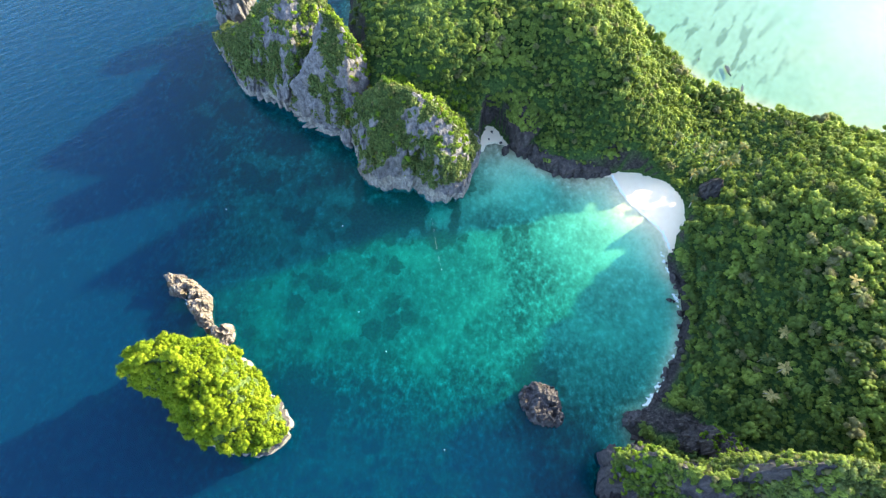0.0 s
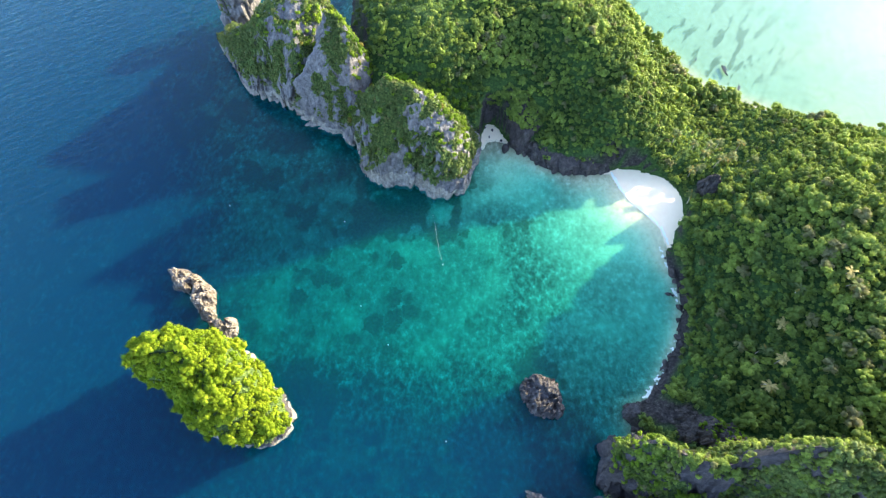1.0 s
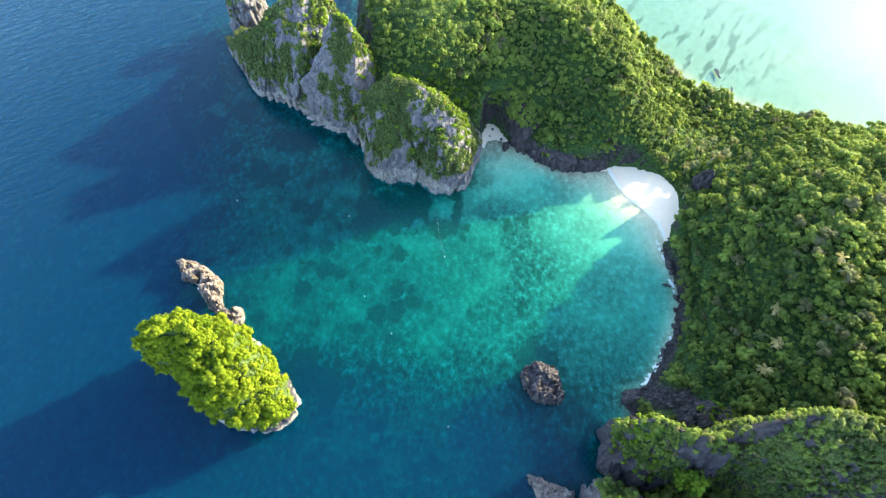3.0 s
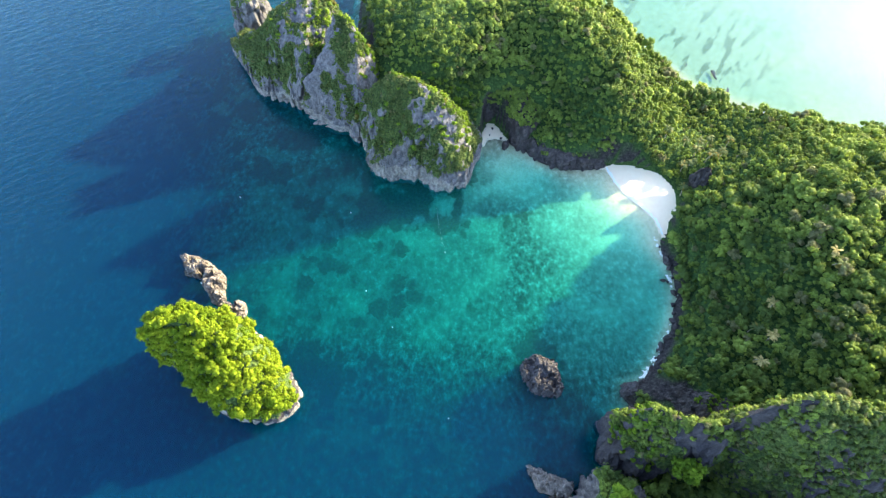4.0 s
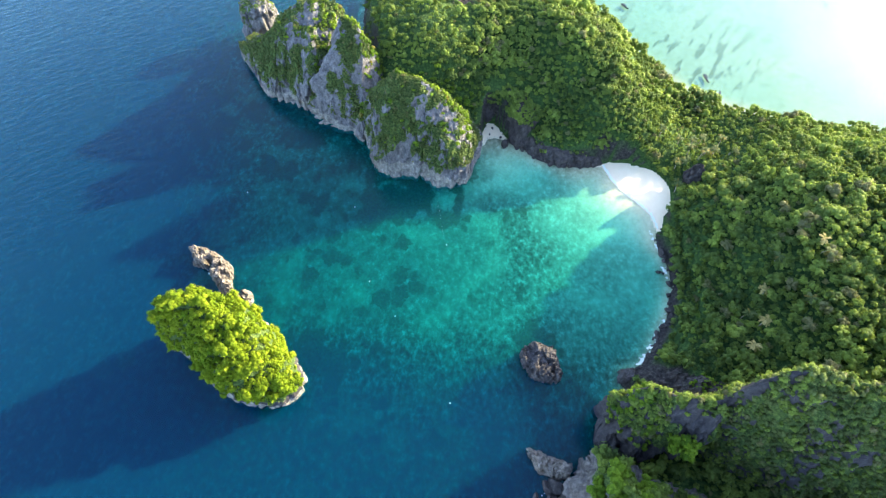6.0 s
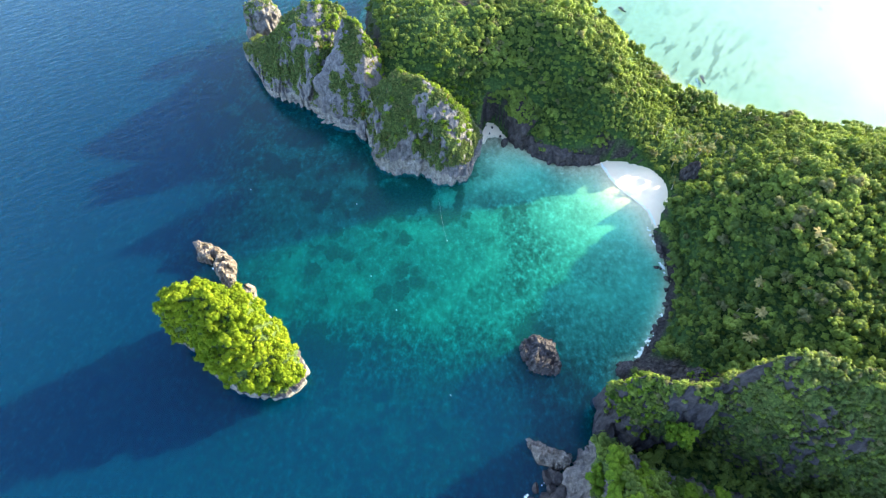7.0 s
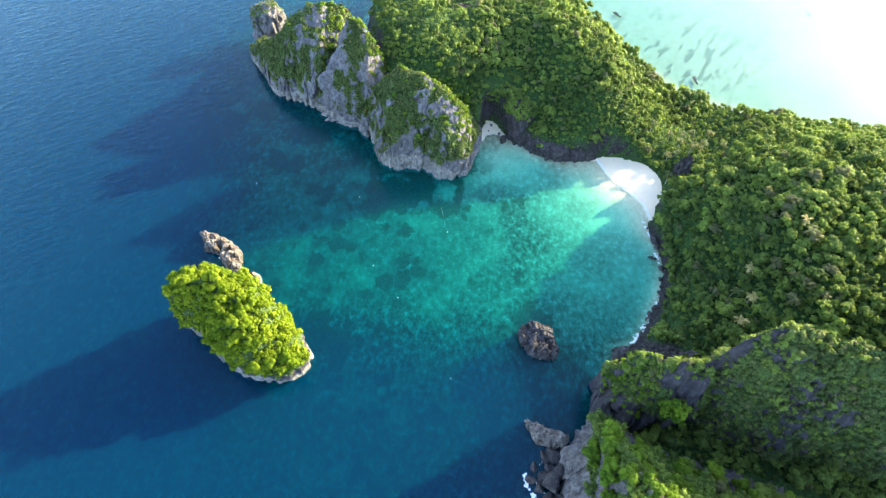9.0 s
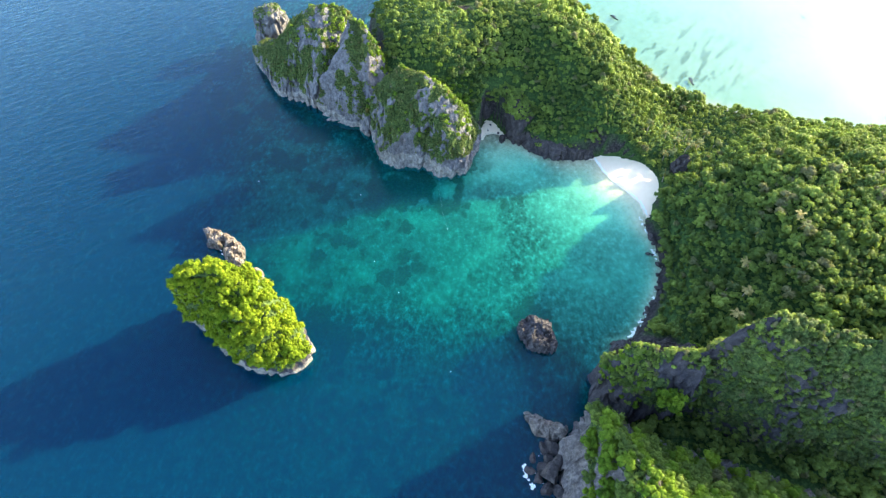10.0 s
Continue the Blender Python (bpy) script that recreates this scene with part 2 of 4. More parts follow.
# round weedy coral heads out in the bay
warp = node(tr, "TexNoise", [("Vector", geo.outputs["Position"])], ins={"Scale": 0.16, "Detail": 5.0, "Roughness": 0.65})
wv = node(tr, "VectorMath", [(0, warp.outputs["Color"])], operation="MULTIPLY", ins={1: (14.0, 14.0, 0.0)}).outputs[0]
at = node(tr, "VectorMath", [(0, geo.outputs["Position"]), (1, wv)], operation="ADD").outputs[0]
round_heads = node(tr, "TexVoronoi", [("Vector", at)], ins={"Scale": 0.088, "Randomness": 1.0})
reach = node(tr, "SeparateColor", [(0, round_heads.outputs["Color"])]).outputs[0]
reach = node(tr, "Math", [(0, reach)], operation="MULTIPLY_ADD", ins={1: 0.75, 2: -0.10}).outputs[0]
spot = node(tr, "Math", [(0, reach), (1, round_heads.outputs["Distance"])], operation="SUBTRACT").outputs[0]
spot = node(tr, "MapRange", [(0, spot)], ins={1: -0.10, 2: 0.16, 3: 0.0, 4: 0.85}).outputs[0]
spot = node(tr, "Math", [(0, spot), (1, node(tr, "Attribute", attribute="spots").outputs["Fac"])], operation="MULTIPLY").outputs[0]
reef_fac = node(tr, "Math", [(0, reef_fac), (1, spot)], operation="MAXIMUM").outputs[0]
# even pale sand on the flat off the far beach
even = ramp(tr, both, [(0.36, (0.30, 0.268, 0.195)), (0.64, (0.385, 0.348, 0.26))]).outputs[0]
sandy = mix(tr, node(tr, "Attribute", attribute="flat").outputs["Fac"], sandy, even)
# long weed streaks on the shallow flat off the far beach
drift = node(tr, "Mapping", [(0, geo.outputs["Position"])])
drift.inputs["Rotation"].default_value = (0, 0, radians(-53))
weed = tex(tr, drift.outputs[0], 1.0, 3, 0.5, (0.035, 0.13, 1.0)).outputs[0]
weed = node(tr, "MapRange", [(0, weed)], ins={1: 0.54, 2: 0.60, 3: 0.0, 4: 0.7}).outputs[0]
weed = node(tr, "Math", [(0, weed), (1, node(tr, "Attribute", attribute="shoal").outputs["Fac"])], operation="MULTIPLY").outputs[0]
tr.links.new(mix(tr, weed, mix(tr, reef_fac, sandy, coral), (0.10, 0.10, 0.07)), bs.inputs["Base Color"])
bs.inputs["Roughness"].default_value = 1.0
bs.inputs["Specular IOR Level"].default_value = 0.0

# sea water: clear over sand, its own blue with depth, rippled and glossy
M_WATER, tr, bs = material("sea_water")
tr.nodes.remove(bs)
geo = node(tr, "NewGeometry")
depth = node(tr, "Attribute", attribute="depth").outputs["Fac"]


def absorb(rate):
    e = node(tr, "Math", [(0, depth)], operation="MULTIPLY", ins={1: -rate}).outputs[0]
    return node(tr, "Math", [(0, e)], operation="EXPONENT").outputs[0]


tint = node(tr, "CombineColor", [(0, absorb(0.55)), (1, absorb(0.042)), (2, absorb(0.046))])
clear = node(tr, "BsdfTransparent", [(0, tint.outputs[0])])
body = node(tr, "BsdfDiffuse", ins={0: (0.0001, 0.0235, 0.066, 1)})
cloud = node(tr, "Math", [(1, absorb(0.085))], operation="SUBTRACT", ins={0: 1.0}).outputs[0]
column = node(tr, "MixShader", [(0, cloud), (1, clear.outputs[0]), (2, body.outputs[0])])
swell = node(tr, "Mapping", [(0, geo.outputs["Position"])])
swell.inputs["Rotation"].default_value = (0, 0, radians(-32))
w1 = tex(tr, swell.outputs[0], 0.10, 4, 0.55, (1.0, 2.6, 1.0))
w2 = tex(tr, swell.outputs[0], 0.55, 3, 0.5, (1.0, 1.6, 1.0))
hh = node(tr, "Math", [(0, w2.outputs[0])], operation="MULTIPLY", ins={1: 0.22}).outputs[0]
hh = node(tr, "Math", [(0, w1.outputs[0]), (1, hh)], operation="ADD").outputs[0]
bp = node(tr, "Bump", [("Height", hh)], ins={"Strength": 0.45, "Distance": 1.0})
gloss = node(tr, "BsdfGlossy", [("Normal", bp.outputs[0])], ins={"Color": (0.72, 0.9, 1.0, 1), "Roughness": 0.12})
face_on = node(tr, "LayerWeight", [("Normal", bp.outputs[0])], ins={"Blend": 0.5}).outputs["Facing"]
fres = node(tr, "Math", [(0, face_on)], operation="POWER", ins={1: 3.5}).outputs[0]
fres = node(tr, "Math", [(0, fres)], operation="MULTIPLY_ADD", ins={1: 0.97, 2: 0.016})
sea_mix = node(tr, "MixShader", [(0, fres.outputs[0]), (1, column.outputs[0]), (2, gloss.outputs[0])])
tr.links.new(sea_mix.outputs[0], tr.nodes["Material Output"].inputs[0])

# foam
M_FOAM, tr, bs = material("foam")
n1 = tex(tr, node(tr, "NewGeometry").outputs["Position"], 1.5, 4, 0.7)
tr.links.new(ramp(tr, n1.outputs[0], [(0.3, (0.62, 0.70, 0.72)), (0.6, (0.85, 0.88, 0.88))]).outputs[0], bs.inputs["Base Color"])
bs.inputs["Roughness"].default_value = 0.8

# ---- plan of the place ----
COAST = [(22, 208), (24, 213), (31, 215), (38, 213), (42, 209), (50, 204), (56, 199), (61, 193), (75, 188), (93, 188), (106, 190), (110, 178), (116, 168), (125, 158),
         (132, 149), (134, 137), (131, 130), (131, 122), (135, 114), (135, 96), (132, 86), (128, 76), (121, 64), (114, 52), (106, 43), (97, 40), (95, 34),
         (100, 28), (92, 18), (84, 10), (80, -8), (72, -20), (66, -60), (60, -160), (430, -160), (430, 190)]
COAST += [(330, 215), (297, 222), (262, 222), (230, 240), (203, 250), (182, 262), (166, 282), (146, 306), (128, 342), (112, 362), (98, 388), (60, 440),
          (0, 450), (-60, 420), (-78, 370), (-76, 320), (-66, 280), (-70, 250), (-55, 225), (-20, 205), (10, 205)]
# hills: centre x, y, reach, height
HILLS = [(-25, 255, 32, 29), (15, 262, 30, 7), (58, 268, 34, 13), (98, 256, 28, 34), (40, 330, 60, 38), (112, 212, 18, 19), (185, 196, 26, 3), (190, 198, 17, -7), (150, 172, 13, -7),
         (228, 158, 36, 25), (192, 108, 30, 24), (222, 66, 42, 15), (166, 60, 26, 4), (178, 18, 34, 13), (132, 40, 22, 3), (290, 20, 70, 30),
         (112, -2, 26, 5), (100, -66, 26, 6), (150, -66, 26, 5), (310, 120, 60, 28), (190, -90, 50, 10), (-50, 320, 45, 17), (140, 215, 16, 4), (162, 140, 16, 9)]
BEACH = [(100, 190), (106, 189), (110, 178), (116, 168), (125, 158), (132, 149), (135, 136), (140, 147), (147, 158), (145, 173), (136, 185), (122, 191), (110, 192)]
# open rock among the trees: centre x, y, reach
SCARS = [(121, 34, 7), (111, 38, 8), (160, 173, 5), (131, 21, 7), (40, 228, 6), (103, 40, 7), (225, 118, 5), (6, 300, 7)]
COVE = [(22, 207), (29, 210), (36, 206), (39, 211), (36, 219), (31, 227), (25, 228), (22, 219)]


def land_height(x, y):
    d = edge_distance(COAST, x, y)
    h = sum(a * np.exp(-((x - cx) ** 2 + (y - cy) ** 2) / (2 * r * r)) for cx, cy, r, a in HILLS)
    gentle = smooth(112, 124, x) * smooth(150, 135, y) + smooth(230, 250, y)
    rise = smooth(-1.5, 7.5 + 7 * np.clip(gentle, 0, 1), d + 2.5 * fbm(x * 0.09, y * 0.09, 0, 5))
    h = rise * (3 + h) * (1 + 0.16 * fbm(x * 0.03, y * 0.03, 0, 9)) + 1.6 * fbm(x * 0.12, y * 0.12, 0, 3) * rise
    h = np.where(d < 0, np.minimum(h, 0) + d * 2.5, h)
    sand = np.maximum(edge_distance(BEACH, x, y), edge_distance(COVE, x, y))
    flat = smooth(-2.5, 0.5, sand)
    shore_h = -1.4 + 0.07 * np.clip(d, -8, 30)
    return h * (1 - flat) + shore_h * flat, d


def grid(x0, x1, y0, y1, step):
    xs, ys = np.arange(x0, x1 + step * 0.5, step), np.arange(y0, y1 + step * 0.5, step)
    gx, gy = np.meshgrid(xs, ys)
    nx, ny = len(xs), len(ys)
    i = (np.arange(ny - 1)[:, None] * nx + np.arange(nx - 1)[None, :]).ravel()
    return gx.ravel(), gy.ravel(), np.column_stack([i, i + 1, i + nx + 1, i + nx])


# ---- hills ----
gx, gy, quads = grid(-96, 436, -166, 456, 2.0)
gz, gd = land_height(gx, gy)
keep = (gd[quads] > -10).any(axis=1)
jx, jy = 1.5 * fbm(gx * 0.2, gy * 0.2, gz * 0.2, 31), 1.5 * fbm(gx * 0.2, gy * 0.2, gz * 0.2, 37)
scar = np.max([smooth(r + 2, r - 2, np.hypot(gx - x, gy - y) + 3 * fbm(gx * 0.2, gy * 0.2, 0, 44)) for x, y, r in SCARS], axis=0)
sands = np.maximum(edge_distance(BEACH, gx, gy), edge_distance(COVE, gx, gy))
scar = np.maximum(scar, smooth(6.0, 3.0, gd + 2 * fbm(gx * 0.15, gy * 0.15, 0, 49)) * smooth(-4, -9, sands))
gz = gz + scar * 1.8 * fbm(gx * 0.25, gy * 0.25, 0, 47)
land = new("ground", mesh_of("ground", np.column_stack([gx + jx, gy + jy, gz]), quads[keep], M_LAND, attributes=[("bare", scar)]))
tagged(land, "steep jungle hills of dark soil and rock above the bay", "ground", kind="structure")


def beach(name, outline, label):
    x0, x1 = min(p[0] for p in outline) - 4, max(p[0] for p in outline) + 4
    y0, y1 = min(p[1] for p in outline) - 4, max(p[1] for p in outline) + 4
    x, y, q = grid(x0, x1, y0, y1, 1.0)
    s = edge_distance(outline, x, y) + 1.2 * fbm(x * 0.15, y * 0.15, 0, 4)
    z, d = land_height(x, y)
    z = 0.03 + np.where(d > 0, 0.085, 0.3) * np.clip(d, -9, 30) + 0.08 * fbm(x * 0.3, y * 0.3, 0, 8)
    ok = (s[q] > -2.2).all(axis=1)
    return tagged(new(name, mesh_of(name, np.column_stack([x, y, z]), q[ok], M_SAND)), label, "beach", kind="structure")


beach("beach", BEACH, "white coral sand beach at the head of the bay")
beach("beach", COVE, "small pocket of white sand between dark cliffs")


# ---- sea ----
def sea_depth(x, y):
    """Depth of the water below the sea's surface."""
    d = -edge_distance(COAST, x, y)
    head = np.hypot(x - 118, y - 172)
    bay = 0.6 + 0.0255 * head
    bay = np.minimum(bay, 0.2 + 0.045 * np.hypot(x - 36, y - 208))
    outer = smooth(60, 0, y + 0.14 * (x - 20) + 10 * fbm(x * 0.02, y * 0.02, 0, 71)) * smooth(60, 20, x - 40)
    west = smooth(-112, -205, x + 0.4 * np.clip(y - 150, 0, 120) + 8 * fbm(x * 0.03, y * 0.03, 0, 72))
    deep = np.clip(bay + 7 * outer + 9 * west, 0, 18)
    lagoon = np.clip(0.9 - 0.002 * (x - 110), 0.45, 0.9) + 0.15 * fbm(x * 0.03, y * 0.03, 0, 75)
    far_side = np.clip(smooth(188, 205, y) * smooth(130, 160, x) + smooth(225, 250, y) * smooth(60, 110, x), 0, 1)
    z = deep * (1 - far_side) + lagoon * far_side
    return np.maximum(0.02, z * smooth(-2, 14 + 14 * smooth(60, 30, head), d) + 0.02)


SEA_BOX = (-560, 760, -240, 800)
gx, gy, quads = grid(*SEA_BOX, 5.0)
dep = sea_depth(gx, gy)
reef = 0.15 + 0.16 * fbm(gx * 0.02, gy * 0.02, 0, 81)
reef = reef + 0.08 * smooth(10, -60, gx) * smooth(40, 90, gy)
reef = reef + 0.22 * smooth(30, 5, np.hypot((gx + 20) * 0.5, gy - 152))
sandy = 0.36 * smooth(62, 15, np.hypot(gx - 98, gy - 158) + 8 * fbm(gx * 0.05, gy * 0.05, 0, 91)) 
sandy = sandy + 0.55 * smooth(48, 18, np.hypot(gx - 116, gy - 170) + 6 * fbm(gx * 0.06, gy * 0.06, 0, 96))
sandy = sandy + 0.6 * smooth(12, 3, np.hypot(gx + 4, gy - 156))
sandy = np.clip(sandy + 0.3 * smooth(0.1, 0.5, fbm(gx * 0.07, gy * 0.07, 0, 93)), 0, 1)
sandy = sandy + 0.85 * smooth(40, 8, np.hypot(gx - 44, gy - 188) + 5 * fbm(gx * 0.06, gy * 0.06, 0, 97))
sandy = np.clip(sandy + 0.35 * smooth(50, 85, gx) * smooth(150, 130, gy) * smooth(40, 75, gy) + 0.3 * smooth(100, 125, gx) * smooth(35, 60, gy), 0, 1)
reef = reef - 0.5 * sandy - 0.12 * smooth(60, 100, gx) * smooth(150, 120, gy)
# dark streaks on the shallow flat off the far beach
reef = reef - 0.35 * smooth(50, 5, gx) * smooth(55, 85, gy) * smooth(-150, -100, gx) * smooth(150, 120, gy)
open_flat = np.clip(smooth(188, 205, gy) * smooth(130, 160, gx) + smooth(225, 250, gy) * smooth(60, 110, gx), 0, 1)
spots = smooth(50, 5, gx) * smooth(55, 85, gy) * smooth(-150, -100, gx) * smooth(200, 170, gy)
shoal = smooth(95, 25, np.hypot((gx - 170) * 0.8, gy - 305)) * smooth(225, 245, gy)
relief = 0.5 * fbm(gx * 0.1, gy * 0.1, 0, 88)
bed = new("sea_bed", mesh_of("sea_bed", np.column_stack([gx, gy, -0.35 - dep * 0.8 + relief * np.clip(dep / 4, 0, 1)]), quads, M_BED, attributes=[("reef", reef), ("pale", sandy), ("shoal", shoal), ("flat", open_flat), ("spots", spots)]))
tagged(bed, "pale sand and coral reef under clear water", "sea bed", kind="structure")


def skirt(name, box, z, far, mat, attributes=()):
    """A flat frame from a box out to the horizon."""
    x0, x1, y0, y1 = box
    v = [(x0, y0, z), (x1, y0, z), (x1, y1, z), (x0, y1, z), (-far, -far, z), (far, -far, z), (far, far, z), (-far, far, z)]
    f = [(0, 4, 5, 1), (1, 5, 6, 2), (2, 6, 7, 3), (3, 7, 4, 0)]
    return mesh_of(name, v, f, mat, attributes=[(k, [val] * 8) for k, val in attributes])


wv = np.column_stack([gx, gy, np.zeros(len(gx))])
x0, x1, y0, y1 = SEA_BOX
far = 9000
n0 = len(wv)
outer = np.array([(x0, y0, 0), (x1, y0, 0), (x1, y1, 0), (x0, y1, 0), (-far, -far, 0), (far, -far, 0), (far, far, 0), (-far, far, 0)], float)
frame_faces = np.array([(0, 4, 5, 1), (1, 5, 6, 2), (2, 6, 7, 3), (3, 7, 4, 0)]) + n0
water = new("water", mesh_of("water", np.vstack([wv, outer]), np.vstack([quads, frame_faces[:, ::-1]]), M_WATER,
                             attributes=[("depth", np.concatenate([dep, np.full(8, 16.0)]))]))
tagged(water, "clear tropical sea, turquoise over reef, blue where deep", "sea", kind="structure")
deep_bed = new("sea_bed", skirt("sea_bed_far", SEA_BOX, -16, 9000, M_BED))
tagged(deep_bed, "dark sea floor far from the shore", "sea bed", kind="structure")


# ---- limestone masses ----
SHEER = [(0.0, -0.10), (0.0, 0.0), (0.03, 0.04), (0.0, 0.1), (0.03, 0.25), (0.10, 0.55), (0.22, 0.82), (0.5, 0.95), (1.0, 1.0)]
MESA = [(0.0, -0.08), (0.0, 0.0), (0.03, 0.03), (0.0, 0.09), (0.04, 0.22), (0.11, 0.45), (0.26, 0.70), (0.5, 0.88), (1.0, 1.0)]
BLUFF = [(0.0, -0.10), (0.0, 0.0), (0.05, 0.04), (0.0, 0.11), (0.03, 0.25), (0.11, 0.45), (0.27, 0.64), (0.52, 0.80), (0.78, 0.92), (1.0, 1.0)]
KNOB = [(0.0, -0.1), (0.0, 0.0), (-0.05, 0.2), (-0.08, 0.45), (0.02, 0.72), (0.3, 0.92), (1.0, 1.0)]


def karst(outline, crest, profile, around=300, up=72, rough=2.0, seed=1, base=0.0, size=1.0, crag=0.0):
    """Rings from the foot of a rock up to its crest line, fluted and pitted. Gives points and quads."""
    foot = ring(outline, around)
    c = np.asarray(crest, float)
    seg = np.concatenate([[0], np.cumsum(np.linalg.norm(np.diff(c[:, :2], axis=0), axis=1))]) if len(c) > 1 else np.array([0.0])
    if len(c) > 1:
        s = np.linspace(0, seg[-1], 160)
        line = np.column_stack([np.interp(s, seg, c[:, k]) for k in range(3)])
    else:
        line = c
    if len(c) > 1:
        chord = c[-1, :2] - c[0, :2]
        t = np.clip(((foot - c[0, :2]) @ chord) / (chord @ chord), 0, 1)
        along_line = np.clip(((line[:, :2] - c[0, :2]) @ chord) / (chord @ chord), 0, 1)
        along_line = np.maximum.accumulate(along_line) + np.linspace(0, 1e-4, len(line))
        top = np.column_stack([np.interp(t, along_line, line[:, k]) for k in range(3)])
    else:
        top = np.repeat(line, len(foot), axis=0)
    k = np.linspace(0, 1, len(profile))
    sp = np.linspace(0, 1, up)
    f, g = np.interp(sp, k, [p[0] for p in profile]), np.interp(sp, k, [p[1] for p in profile])
    xy = foot[None] + f[:, None, None] * (top[None, :, :2] - foot[None])
    z = base + g[:, None] * (top[None, :, 2] - base)
    out = foot - top[:, :2]
    out = out / np.maximum(np.linalg.norm(out, axis=1, keepdims=True), 1e-6)
    x, y = xy[..., 0], xy[..., 1]
    w = np.sqrt(np.clip(1 - f, 0, 1))[:, None]
    q = 1.0 / size
    flute = fbm(x * 0.16 * q, y * 0.16 * q, z * 0.035 * q, seed, 4)
    lump = fbm(x * 0.05 * q, y * 0.05 * q, z * 0.05 * q, seed + 50, 3)
    pit = fbm(x * 0.42 * q, y * 0.42 * q, z * 0.22 * q, seed + 90, 3)
    cleft = np.abs(fbm(x * 0.09 * q, y * 0.09 * q, z * 0.02 * q, seed + 130, 3))
    crack = cells3(x * 0.11 * q, y * 0.11 * q, z * 0.06 * q, seed + 200) + 0.5 * cells3(x * 0.3 * q, y * 0.3 * q, z * 0.17 * q, seed + 210)
    disp = rough * ((2.2 if size >= 1 else 0.7) * (0.85 - crack) + 1.5 * flute + 1.6 * lump + 1.9 * pit * (0.3 + 0.7 * smooth(0.03, 0.2, g)[:, None]) - 1.6 * smooth(0.10, 0.0, cleft)) * w
    x = x + out[None, :, 0] * disp
    y = y + out[None, :, 1] * disp
    z = z + rough * (1.2 * fbm(x * 0.12 * q, y * 0.12 * q, 0, seed + 7) + 0.6 * fbm(x * 0.4 * q, y * 0.4 * q, 0, seed + 11)) * smooth(0.05, 0.4, g)[:, None]
    if crag:
        # broken blocks standing at odd heights
        wx, wy = x + 0.8 * fbm(x * 0.5, y * 0.5, 0, seed + 180), y + 0.8 * fbm(x * 0.5, y * 0.5, 0, seed + 181)
        block_h = cells3(wx * 0.22, wy * 0.22, np.zeros_like(x), seed + 170, True) + 0.45 * cells3(wx * 0.6, wy * 0.6, np.zeros_like(x), seed + 175, True)
        z = z + crag * (block_h - 0.8) * smooth(0.05, 0.5, g)[:, None]
    verts = np.column_stack([x.ravel(), y.ravel(), z.ravel()])
    i = np.arange(around)
    j = (i + 1) % around
    faces = np.concatenate([np.column_stack([r * around + i, r * around + j, (r + 1) * around + j, (r + 1) * around + i]) for r in range(up - 1)])
    return verts, faces


SHAPES = {}


def cells3(x, y, z, seed, flat=False):
    """Cellular noise: distance to the nearest seed point; with flat, the random value of that cell."""
    fx, fy, fz = np.floor(x), np.floor(y), np.floor(z)
    best, value = np.full(np.shape(x), 9.0), np.zeros(np.shape(x))
    for dx in (-1, 0, 1):
        for dy in (-1, 0, 1):
            for dz in (-1, 0, 1):
                cx, cy, cz = fx + dx, fy + dy, fz + dz
                d = np.sqrt((cx + hash3(cx, cy, cz, seed) - x) ** 2 + (cy + hash3(cx, cy, cz, seed + 1) - y) ** 2 + (cz + hash3(cx, cy, cz, seed + 2) - z) ** 2)
                near = d < best
                best = np.where(near, d, best)
                if flat:
                    value = np.where(near, hash3(cx, cy, cz, seed + 3), value)
    return value if flat else best


def growth(p, up, seed):
    """Where plants hold on a rock: patches, more on gentle faces."""
    return fbm(p[:, 0] * 0.06, p[:, 1] * 0.06, p[:, 2] * 0.06, seed, 4) + 0.62 * fbm(p[:, 0] * 0.26, p[:, 1] * 0.26, p[:, 2] * 0.15, seed + 9, 4) + 0.30 * up


def stripped(p, bare):
    """Places of open rock: x, y, reach."""
    total = np.zeros(len(p))
    for x, y, r in bare:
        total = np.maximum(total, smooth(r + 1.5, r - 1.5, np.hypot(p[:, 0] - x, p[:, 1] - y) + 5 * fbm(p[:, 0] * 0.25, p[:, 1] * 0.25, p[:, 2] * 0.2, 77)))
    return total


def corner_up(v, f):
    """How level the surface is at each point."""
    n = np.cross(v[f[:, 2]] - v[f[:, 0]], v[f[:, 3]] - v[f[:, 1]])
    total = np.zeros_like(v)
    for k in range(4):
        np.add.at(total, f[:, k], n)
    return total[:, 2] / np.maximum(np.linalg.norm(total, axis=1), 1e-9)


